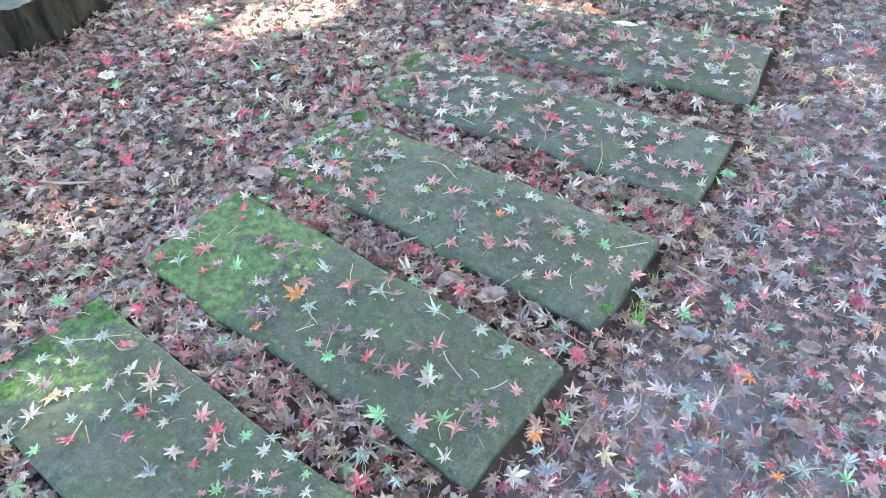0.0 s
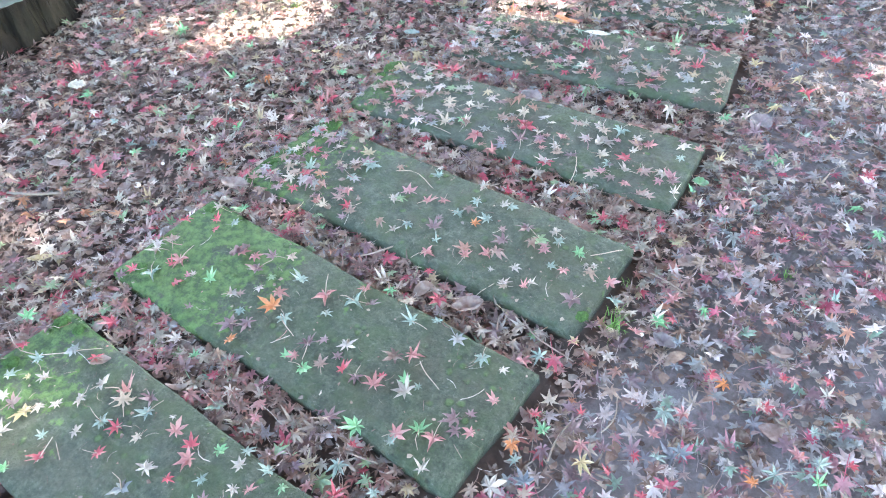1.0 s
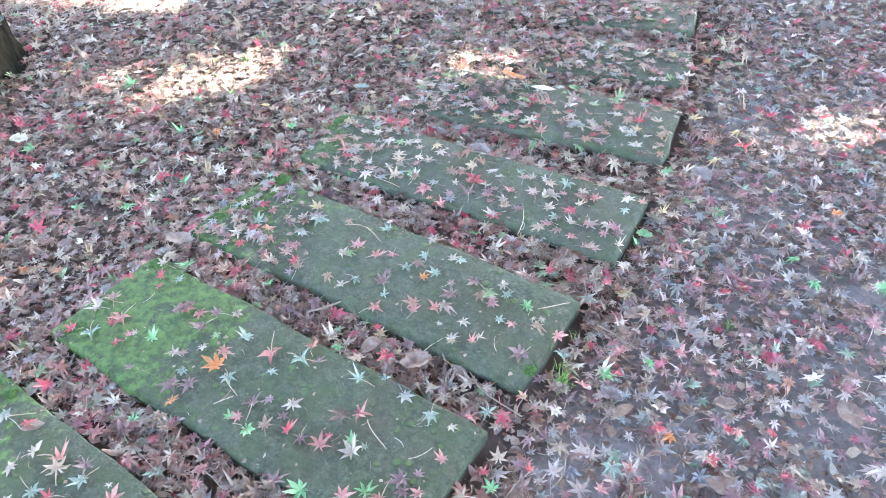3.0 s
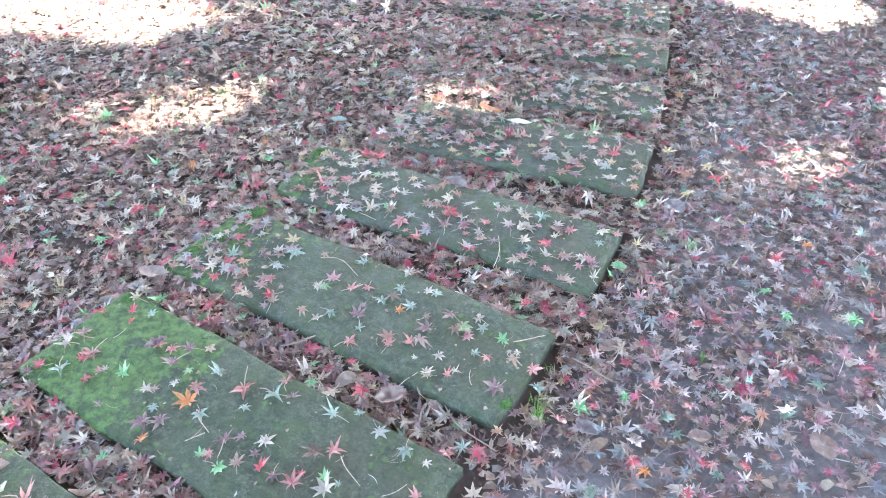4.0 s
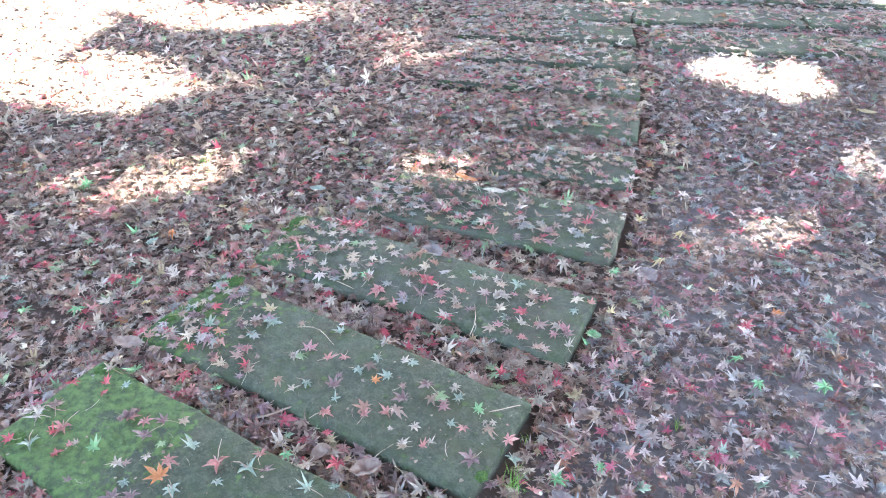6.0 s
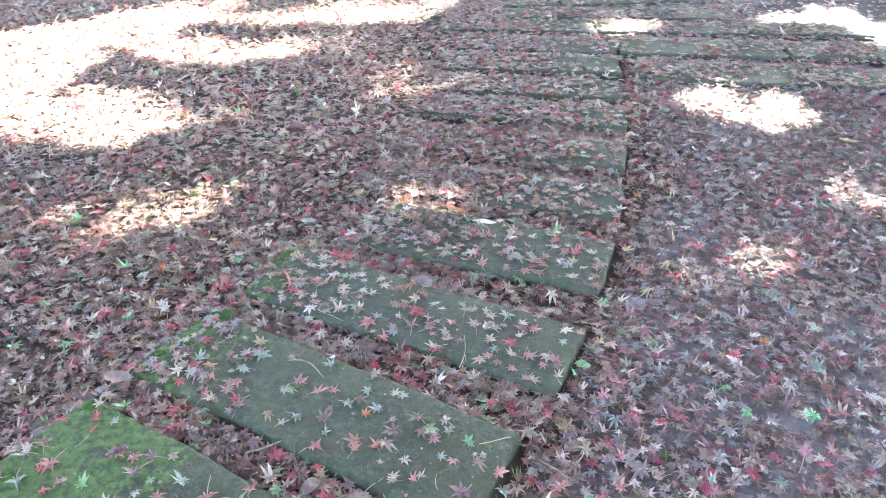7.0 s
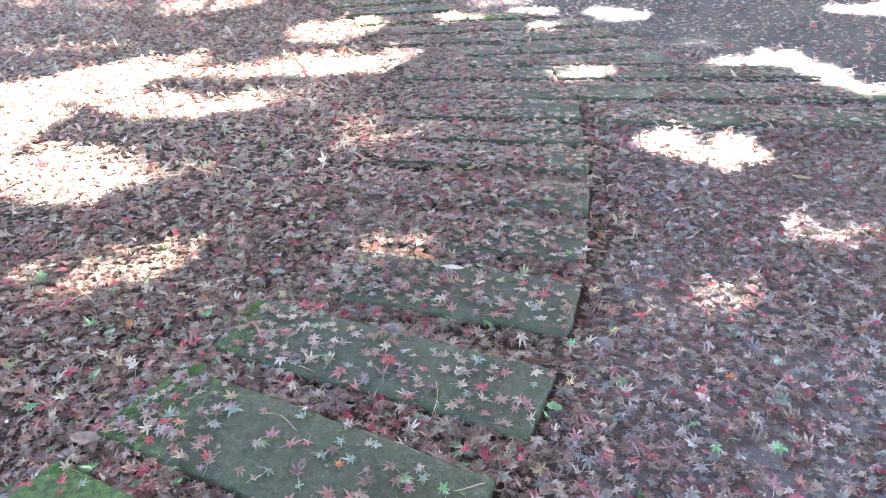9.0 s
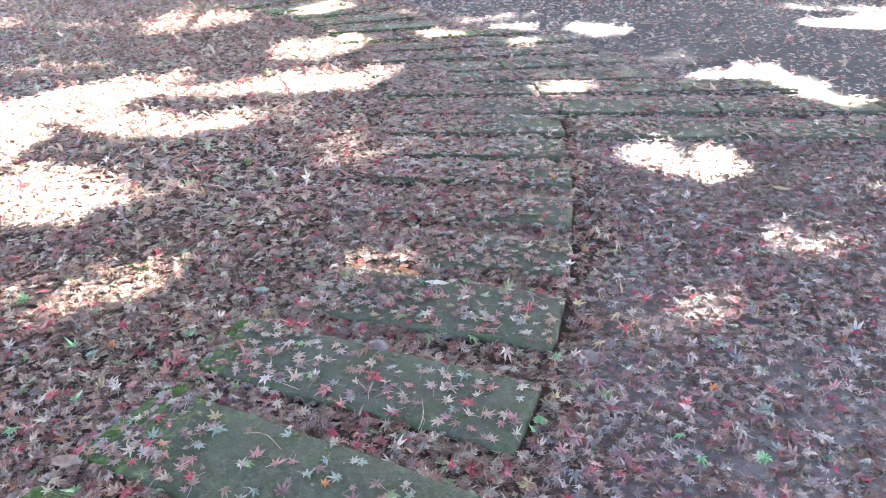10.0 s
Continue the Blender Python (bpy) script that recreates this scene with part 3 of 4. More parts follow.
NEAR, FAR = (-3.2, 5.2, 0.1, 3.4), (-4.2, 9.0, 3.4, 11.5)
# near torn and crumpled leaves are coloured darker than far ones, as deeper shade
scatter_leaves("torn_leaf_litter", "flat torn pieces of brown leaves matted on the soil", FRAGMENTS, DARK_BROWN, 60000, NEAR, matted, (0.7, 1.5), 0.010, 0.16, 121)
scatter_leaves("torn_leaf_litter", "torn pieces of brown leaves farther along the path", PLAIN_FRAGMENTS, BROWN, 90000, FAR, matted, (0.8, 1.5), 0.006, 0.12, 123)
scatter_leaves("withered_leaf_litter", "withered brown leaves lying deep on the soil", WITHERED, BROWN, 4500, NEAR, untrodden, (0.35, 0.8), 0.010, 0.08, 101)
scatter_leaves("broad_leaf_litter", "flat broad brown leaves and torn halves in the litter", SHARDS, DARK_BROWN, 5000, NEAR, untrodden, (0.45, 1.1), 0.010, 0.2, 141)
scatter_leaves("crumpled_leaf_litter", "crumpled brown maple leaves lying deep on the soil", CRUMPLED, DARK_BROWN, 22000, NEAR, under, (0.6, 1.15), 0.014, 0.28, 102)
scatter_leaves("withered_leaf_litter", "withered brown leaves farther along the path", WITHERED + COARSE * 4, BROWN, 40000, FAR, under, (0.5, 1.2), 0.012, 0.4, 103)
scatter_leaves("maple_leaf_litter", "carpet of old brown, pale and red maple leaves", FINE + FINE_STEMMED, DULL, 46000, NEAR, carpet_old, (0.55, 1.15), 0.026, 0.26, 105)
scatter_leaves("maple_leaf_litter", "pale, purple and red maple leaves pressed on trodden soil", FINE + FINE_STEMMED, LITTER, 46000, NEAR, carpet_fresh, (0.5, 1.15), 0.012, 0.2, 106)
scatter_leaves("maple_leaf_litter", "maple leaves gathered in the joints between the slabs", FINE + FINE_STEMMED, DULL, 12000, (-1.3, 2.2, 0.3, 3.4), drifted, (0.55, 1.12), 0.012, 0.25, 131)
scatter_leaves("maple_leaf_litter", "purple, green and red maple leaves in the joints between the slabs", FINE + FINE_STEMMED, LITTER, 7000, (-1.3, 2.2, 0.3, 3.4), drifted, (0.6, 1.15), 0.018, 0.25, 132)
scatter_leaves("leaf_crumbs", "small crumbs of leaves and stalks on the slabs", FRAGMENTS + BITS * 2, DARK_BROWN, 9000, (-1.3, 2.2, 0.3, 3.4), crumbs, (0.2, 0.6), 0.0, 0.1, 133)
scatter_leaves("stem_litter", "thin dry leaf stems and needles among the leaves", BITS, STEMS, 6500, NEAR, under, (0.3, 1.0), 0.028, 0.2, 109)
scatter_leaves("stem_litter", "dry leaf stems lying on the trodden soil", BITS, STEMS, 5000, NEAR, trodden_stems, (0.4, 1.2), 0.012, 0.12, 110)
scatter_leaves("maple_leaf_litter", "carpet of old maple leaves farther along the path", COARSE, DULL, 130000, FAR, carpet_old, (0.55, 1.3), 0.018, 0.32, 107)
scatter_leaves("maple_leaf_litter", "pale and red maple leaves farther along the path", COARSE, LITTER, 150000, FAR, carpet_fresh, (0.6, 1.25), 0.016, 0.32, 108)


def beyond(x, y, slab, along):
    """A thinner carpet all round the stretch that the camera passes over."""
    return np.where(slab >= 0, 0.3, 0.75 * (1 - 0.7 * bare(x, y)))


scatter_leaves("maple_leaf_litter", "fallen maple leaves round about the path", SPARE, LITTER, 130000, (-6.5, 9.5, -3, 14), beyond, (0.8, 1.25), 0.02, 0.3, 111, False)

# single leaves that lie clear of the rest, by colour and place
# colour, place, span in centimetres
CLEAR = {
    0: "g-0.98,1.32,4.9 d-0.92,1.28,5.1 r-0.96,1.23,3.5 t-0.91,1.18,3.5 t-0.83,1.20,3.2 r-0.77,1.16,4.2 t-1.02,1.20,4.4 p-1.05,1.16,4.9 d-1.03,1.11,5.4 t-0.97,1.14,4.3 y-0.92,1.13,2.0 w-0.88,1.12,3.9 w-0.74,1.08,4.7 p-0.68,1.05,5.9 d-0.62,1.03,5.3 t-0.62,0.99,4.5 w-0.78,1.05,3.8 w-0.83,1.04,3.5 y-0.90,1.03,5.4 w-0.87,1.04,3.5 w-0.96,1.08,4.1 w-0.94,0.98,6.1 t-0.84,0.96,3.1 w-0.77,0.96,4.4 t-0.72,0.98,4.7 r-0.68,0.96,4.2 p-0.55,0.93,4.8 w-0.56,0.97,1.8 r-0.83,0.91,4.1 r-0.71,0.90,4.0 g-0.90,0.89,3.3 r-0.51,0.89,4.5 p-0.51,0.86,5.1 g-0.45,0.87,3.7 w-0.60,0.85,5.4 b-0.64,0.81,6.0 r-0.55,0.82,2.9 t-0.48,0.81,3.8 t-0.39,0.86,3.7 w-0.40,0.83,3.6 p-0.38,0.77,3.5 w-0.41,0.78,3.3 g-0.49,0.75,4.2 d-0.43,0.75,4.2 p-0.52,0.75,2.8 t-0.97,0.92,2.8 t-0.34,0.81,4.0 g-0.31,0.77,2.8 d-0.36,0.74,3.5 w-0.31,0.73,3.2 t-0.39,0.74,3.5",
    1: "o-0.36,1.26,8.4 p-0.23,1.28,6.1 t-0.16,1.25,6.3 p-0.13,1.28,4.3 t-0.23,1.22,3.5 t-0.02,1.16,4.8 t0.04,1.15,3.0 d-0.27,1.13,5.2 p-0.30,1.10,3.2 g-0.32,1.10,3.2 g-0.28,1.06,4.5 d-0.12,1.23,4.2 w-0.18,1.11,5.4 p-0.03,1.06,5.0 r-0.19,1.04,4.6 d-0.16,1.02,3.9 p-0.12,0.99,5.7 r-0.10,1.01,2.6 w-0.05,0.96,6.9 g-0.05,0.99,3.6 t-0.02,0.97,2.5 g-0.16,0.89,5.5 d-0.22,0.92,5.6 p-0.08,0.86,5.0 p0.00,0.84,5.3 g-0.03,0.86,5.0 d0.05,0.88,5.4 p0.08,0.84,3.5 d0.05,0.85,3.6 p0.14,0.91,3.6 w0.17,0.99,2.8 t0.13,1.03,4.5 p0.22,1.01,3.8 w-0.03,0.77,3.7 t-0.09,0.84,3.3 r-0.63,1.63,3.7 r-0.54,1.61,3.6 r-0.54,1.57,2.9 g-0.47,1.65,5.7 t-0.49,1.59,3.6 w-0.69,1.52,4.5 p-0.62,1.47,5.4 r-0.74,1.45,3.8 t-0.69,1.43,5.6 r-0.62,1.38,3.7 g-0.53,1.38,4.6 r-0.64,1.45,3.2 p-0.46,1.47,4.4 p-0.42,1.45,4.0 d-0.41,1.40,5.2 d-0.37,1.44,4.0 w-0.47,1.32,4.5 w-0.40,1.33,3.3 t-0.29,1.34,5.3 d-0.46,1.22,5.7 d-0.42,1.22,5.1 o-0.46,1.17,4.2 t-0.44,1.26,3.5 d-0.57,1.29,2.7 d-0.77,1.43,3.8 t-0.33,1.22,4.3 d-0.20,1.08,3.2",
    2: "r-0.30,1.78,4.5 r-0.33,1.72,3.8 p-0.24,1.72,3.7 r-0.17,1.61,3.9 p-0.17,1.68,4.7 w-0.04,1.62,4.2 p0.05,1.59,4.8 p0.10,1.59,3.8 t0.13,1.53,4.7 w0.22,1.63,5.4 t0.19,1.57,3.8 w0.26,1.54,3.7 t0.28,1.53,3.7 o0.17,1.48,3.7 t0.21,1.49,4.3 d0.06,1.48,5.5 w-0.05,1.49,4.0 t-0.01,1.51,4.0 t0.06,1.43,3.3 p0.03,1.39,5.0 p0.13,1.36,3.8 p0.19,1.36,4.1 d0.24,1.40,5.6 w0.25,1.30,3.7 w0.19,1.30,2.0 w0.21,1.25,4.2 w0.28,1.24,3.0 p0.26,1.23,3.3 d0.31,1.44,5.4 w0.38,1.41,4.7 t0.38,1.37,4.0 g0.42,1.32,4.5 w0.45,1.27,2.8 p0.37,1.27,3.6 t0.34,1.29,3.4 w0.43,1.28,1.9 p0.47,1.21,4.3 d0.37,1.17,5.9 t0.10,1.70,4.0 p-0.36,1.76,4.2 w-0.20,1.89,4.3 t-0.10,1.79,6.2 d-0.19,1.79,5.2 p-0.24,1.85,4.2 t-0.34,1.90,4.3 d-0.27,1.67,3.7 t-0.16,1.74,4.1",
    3: "w0.11,2.28,5.6 r0.17,2.29,7.2 r0.20,2.26,6.0 p-0.00,2.14,6.5 w0.26,2.03,4.8 w0.13,2.02,4.4 g0.20,1.97,5.5 p0.23,1.88,6.7 w0.33,1.89,3.9 r0.39,1.89,6.4 w0.42,1.86,4.3 p0.41,1.81,4.2 d0.36,1.83,5.2 w0.46,1.78,4.1 t0.67,1.82,5.3 w0.61,1.77,5.2 w0.70,1.77,4.2 p0.73,1.73,5.2 t0.80,1.66,3.4 w0.73,1.60,5.3 w0.63,1.63,4.3 p0.61,1.57,4.5 d0.68,1.62,4.3 t0.59,1.67,4.0 p0.56,1.80,3.5 p0.49,1.82,3.9 w0.36,1.96,3.6 w0.03,2.14,4.6 w0.07,2.05,3.7 p-0.08,2.13,4.2 w0.61,1.86,3.9 t0.54,1.91,3.6 d0.74,1.56,3.9 w0.73,1.51,3.8 p0.27,1.79,4.1 d0.30,1.81,3.8 w0.47,1.90,3.2",
    4: "w0.59,2.36,4.6 w0.42,2.39,4.6 w0.53,2.35,4.6 p0.61,2.27,4.1 w0.64,2.31,4.9 r0.80,2.24,3.6 w0.89,2.27,4.1 w0.96,2.27,4.1 w0.76,2.18,4.4 w0.80,2.16,5.1 t0.81,2.14,4.3 w0.95,2.18,4.4 r1.01,2.12,5.9 d1.05,2.15,4.8 w1.08,2.11,4.7 w0.94,2.07,4.3 r0.83,2.07,3.9 p0.87,2.11,3.9 w0.95,1.98,5.3 w0.90,2.13,3.1 p0.68,2.23,4.0 t0.57,2.27,4.1 w0.34,2.52,4.7 p0.29,2.45,4.2 g0.86,2.40,5.1 w0.47,2.32,3.7 p0.74,2.31,4.1 w1.00,2.03,3.4 t0.45,2.45,4.2 p0.98,2.26,3.7",
    -1: "r0.22,0.87,3.1 g0.23,0.83,4.0 y0.29,0.75,4.7 p0.30,0.79,4.1 d0.34,0.77,4.1 r0.32,0.86,2.6 t0.49,0.84,5.6 p0.53,0.83,3.9 r0.62,0.92,4.1 o0.64,0.89,3.5 b0.55,0.95,3.6 g0.55,1.08,5.1 r0.59,1.08,3.1 t0.47,1.16,4.8 d0.40,1.09,4.4 p0.49,1.06,4.6 g0.67,1.10,3.1 p0.34,1.05,3.3 y0.35,1.05,3.1 w0.41,1.00,3.5 t0.26,1.02,4.6 d0.70,1.01,4.0 p0.61,1.14,5.2 p0.75,1.11,4.4 r0.70,0.82,3.9 w0.69,0.83,5.9 b0.72,0.87,3.5 r0.77,0.89,3.3 p0.79,0.88,3.0 r0.86,0.86,3.0 w0.84,0.83,3.4 t0.77,0.75,3.1 p0.45,0.79,3.4 r0.40,0.75,2.9 t0.44,0.74,3.8 b0.49,0.74,4.4 t0.66,0.67,4.9 r0.60,0.69,2.6 r0.34,0.72,3.1 p0.72,0.70,4.3 t0.75,0.68,3.6 g0.73,0.64,3.9 d0.65,0.63,4.8 r0.39,0.66,2.8 g0.33,0.66,2.6 b0.17,0.72,4.9 w0.10,0.72,5.4 o0.16,0.81,4.2 t0.16,0.77,3.4 r0.81,0.67,2.7 o0.61,0.66,3.2 t0.98,1.08,3.5 w0.92,1.06,3.7 p0.92,0.98,2.9 p0.81,1.04,3.7 g0.79,1.52,3.6 d0.69,1.30,4.7 b0.58,1.01,3.2 r0.05,1.23,5.3 d0.11,1.22,5.6 r0.03,1.33,3.2 t-0.20,0.81,4.7 r-0.21,0.74,4.6 t-0.13,0.74,3.4 r-0.17,0.85,2.4 w-0.24,0.97,3.3 g-0.07,1.28,4.0 g-0.25,1.54,4.2 p-0.38,0.95,3.8 d-0.23,0.95,4.3 r-0.76,1.28,5.1 w-0.59,1.20,4.0 p-0.63,1.17,3.4 g-0.54,1.14,3.4 d-0.44,1.12,3.6 r0.52,1.45,3.9 g-0.81,2.79,5.7 r1.30,1.93,6.4 y1.21,2.12,5.2 y1.32,2.01,5.0 w1.38,2.01,5.0 r1.47,2.08,5.6 g1.07,1.61,5.7 t1.19,1.71,4.9 b1.34,2.09,4.4 g1.19,1.38,4.0 r1.28,1.50,4.6 o1.40,1.54,4.3 w1.38,1.57,4.4 d1.29,1.35,4.6 t1.60,1.56,5.8 w1.36,1.35,4.0 b1.46,1.41,5.1 t1.49,1.38,3.8 g1.36,1.23,5.3 r1.41,1.23,3.9 w0.94,1.50,4.5 p0.90,1.46,5.4 w0.72,1.44,4.4 r0.65,1.38,3.6 d0.78,1.36,4.5 b0.81,1.35,4.5 r0.88,1.33,3.3 r0.94,1.29,3.9 g1.19,1.28,4.2 w1.21,1.43,3.8 w1.23,1.56,4.0 w1.06,1.83,4.7 g1.00,1.84,5.1 d1.06,1.75,6.0 y1.18,1.87,4.8 y0.91,1.64,4.0 r1.66,2.04,4.7 r1.63,1.85,5.2 w1.68,2.10,4.8 w1.71,2.02,4.7 p1.73,1.90,4.9 r1.79,1.93,4.2 t1.57,1.73,4.3 y1.27,1.68,4.2 p1.50,1.98,5.0 w1.41,1.89,4.1 p1.54,1.90,4.5",
    -2: "g-0.81,2.80,6.3 g-0.57,2.39,5.6 g-0.53,2.60,4.3 r-0.84,2.54,5.4 r-0.99,2.57,4.6 d-0.68,2.43,7.3 g-1.08,2.38,5.5 r-0.85,2.25,4.2 r-0.60,2.12,6.7 w-0.64,2.09,4.8 g-0.53,2.07,4.8 g-0.85,2.00,5.3 g-0.69,1.98,5.3 r-0.38,2.00,4.7 r-0.74,2.56,4.2 r-0.92,3.17,5.4 w-1.05,3.22,5.5 w-1.04,3.00,5.2 y-1.09,2.94,6.0 o-0.45,2.37,4.0 g-0.19,2.34,4.8 r-0.26,2.18,3.8 w-0.29,2.07,5.2 w-0.64,2.31,5.1 t-0.56,2.19,4.9 r-0.54,2.67,3.9 y-0.28,2.51,3.4 p-0.85,1.88,4.4 t-0.95,2.19,4.5 p-0.37,2.09,4.4 r-0.55,2.52,3.8 w-0.76,2.09,4.4 p-0.64,1.97,4.2 d-0.57,2.02,4.7 y-0.48,1.97,3.9 t-0.51,2.32,4.8 w-0.25,2.13,4.2 w-0.14,2.57,4.7 p-0.01,2.65,4.9 r-0.18,2.69,4.4 g0.19,2.86,4.7 p0.08,2.99,4.8 w-0.09,2.92,4.7 r-1.32,3.45,6.2",
}
SAYS = {"r": "bright red", "p": "faded pink", "w": "pale bleached", "g": "fresh green", "t": "dull grey-green", "d": "dark purple", "o": "orange", "b": "dark blue-grey", "y": "straw-yellow"}


def build_clear_leaves():
    g = random.Random(5)
    blades, stems = {}, []
    small, slots = ([], [], []), list(TINT)
    for k in range(4):
        length, side = 0.026 + 0.006 * k, (0.2, -0.3, 0.45, -0.1)[k]
        v, f = tube([(0, 0.002, 0.001), (side * length * 0.2, -length * 0.5, 0.003), (side * length, -length, 0.004)], [0.0009, 0.0008, 0.0006], 4)
        stems.append(mesh_of("stem", v, f, STRAW))
    for where, text in CLEAR.items():
        for word in text.split():
            c, (x, y, span) = word[0], map(float, word[1:].split(","))
            k = g.randrange(16)
            shape = (FINE + CRUMPLED)[k]
            z = TOP + 0.004 if where >= 0 else 0.031
            m = pose(x, y, z, g.uniform(-12, 12), g.uniform(-12, 12), g.uniform(0, 360)) @ Matrix.Scale(min(span, 6.8) / (4.8 if k < 12 else 4.3), 4)
            if span < 3.75:
                first = len(small[0])
                small[0].extend(m @ Vector(v) for v in shape[0])
                small[1].extend(tuple(first + i for i in t) for t in shape[1])
                small[2].extend([slots.index(c)] * len(shape[1]))
                continue
            if (k, c) not in blades:
                blades[k, c] = mesh_of("maple_leaf", *shape, TINT[c])
            ob = new("maple_leaf", blades[k, c])
            ob.matrix_world = m
            place = "lying on a mossy stone slab" if where >= 0 else "lying on the leaf litter"
            tagged(ob, SAYS[c] + " seven-pointed maple leaf " + place, "fallen leaf", "single fallen maple leaves")
            if g.random() < 0.5:
                part("stem", stems[g.randrange(4)], ob)
    me = mesh_of("small_maple_leaves", small[0], small[1], TINT[slots[0]])
    for c in slots[1:]:
        me.materials.append(TINT[c])
    me.polygons.foreach_set("material_index", small[2])
    tagged(new("small_maple_leaves", me), "small red, pale and green maple leaves strewn on slabs and litter", "leaf litter", kind="stuff")


build_clear_leaves()


# ---- the stump ----
def build_stump():
    hub = new("tree_stump")
    hub.location = (-1.66, 3.07, 0)
    tagged(hub, "low sawn tree stump with dark ridged bark", "tree stump")
    n, rows = 180, 9
    verts = []
    for j in range(rows):
        f = j / (rows - 1)
        for i in range(n):
            a = 2 * math.pi * i / n
            r = 0.322 + 0.05 * (1 - f) ** 3 + 0.02 * noise.noise((math.cos(a) * 1.5, math.sin(a) * 1.5, 1.0))
            r += 0.045 * min(0.45, abs(noise.noise((math.cos(a) * 6, math.sin(a) * 6, f * 0.7)))) + 0.02 * min(0.3, abs(noise.noise((math.cos(a) * 15, math.sin(a) * 15, f * 1.5))))
            verts.append((r * math.cos(a), r * math.sin(a), -0.03 + 0.212 * f + 0.006 * noise.noise((a * 3, 2.0, 9.0)) * f))
    faces = [(j * n + i, j * n + (i + 1) % n, (j + 1) * n + (i + 1) % n, (j + 1) * n + i) for j in range(rows - 1) for i in range(n)]
    part("bark", mesh_of("bark", verts, faces, BARK, True), hub)
    top = verts[-n:]
    cv, rings = [(0, 0, 0.155)], 6
    for k in range(1, rings + 1):
        for x, y, z in top:
            s = k / rings * 1.0
            cv.append((x * s, y * s, 0.155 + (z - 0.155) * s ** 3 + 0.006 * noise.noise((x * s * 9, y * s * 9, 3))))
    cf = [(0, 1 + i, 1 + (i + 1) % n) for i in range(n)]
    cf += [(1 + k * n + i, 1 + (k + 1) * n + i, 1 + (k + 1) * n + (i + 1) % n, 1 + k * n + (i + 1) % n) for k in range(rings - 1) for i in range(n)]
    part("cut_face", mesh_of("cut_face", cv, cf, CUT, True), hub, "grey weathered cut face with lichen")


build_stump()
strewn = random.Random(9)
for k in range(16):
    way, out, c = strewn.uniform(0, 6.28), 0.27 * strewn.random() ** 0.5, "prtwddtp"[k % 8]
    leaf = new("maple_leaf", mesh_of("maple_leaf", *FINE[k % 12], TINT[c]))
    leaf.matrix_world = pose(-1.66 + out * math.cos(way), 3.07 + out * math.sin(way), 0.168 + 0.12 * out ** 2, strewn.uniform(-8, 8), 5, strewn.uniform(0, 360))
    tagged(leaf, SAYS[c] + " maple leaf lying on the cut stump", "fallen leaf", "single fallen maple leaves")


# ---- twigs, broad leaves, grass ----
def build_twig(a, b, z, thick, sag, label, material=TWIG):
    a, b = Vector((*a, z)), Vector((*b, z))
    side = (b - a).cross(Vector((0, 0, 1)))
    pts = [a.lerp(b, f) + side * sag * math.sin(math.pi * f * 1.3) + Vector((0, 0, thick + 0.006 * math.sin(math.pi * f))) for f in (0, 0.15, 0.3, 0.5, 0.7, 0.85, 1)]
    v, f = tube(pts, [thick * k for k in (0.8, 1, 0.95, 0.9, 0.85, 0.75, 0.5)], 6)
    tagged(new("twig", mesh_of("twig", v, f, material, True)), label, "twig", "twigs on the ground")


for a, b, z, thick, sag in (((-1.21, 1.866), (-0.98, 1.82), 0.02, 0.0045, 0.05), ((0.242, 1.153), (0.325, 0.998), 0.018, 0.0022, 0.08),
                            ((0.228, 0.768), (0.331, 0.883), 0.015, 0.0022, -0.06), ((-0.144, 1.415), (-0.022, 1.44), 0.026, 0.0025, 0.05),
                            ((0.587, 1.245), (0.652, 1.16), 0.018, 0.002, 0.0), ((0.352, 0.817), (0.415, 0.895), 0.018, 0.002, 0.1),
                            ((-0.205, 0.863), (-0.122, 0.80), 0.022, 0.002, 0.06), ((3.096, 3.776), (3.021, 3.33), 0.036, 0.0028, 0.04)):
    build_twig(a, b, z, thick, sag, "thin bare grey-brown twig lying among leaves")
for a, b, sag in (((-1.016, 1.282), (-0.78, 1.161), 0.16), ((-0.733, 1.072), (-0.661, 0.998), -0.2), ((-0.026, 1.748), (0.083, 1.658), -0.12),
                  ((0.449, 1.312), (0.536, 1.315), 0.05), ((0.465, 1.613), (0.518, 1.751), 0.05), ((-0.341, 1.235), (-0.309, 1.159), 0.05),
                  ((-0.012, 1.043), (0.02, 0.958), 0.05), ((0.07, 1.99), (0.15, 1.9), 0.04), ((0.48, 2.06), (0.36, 1.95), 0.05)):
    build_twig(a, b, TOP, 0.0013, sag, "pale dry leaf stem lying on a stone slab", STRAW)


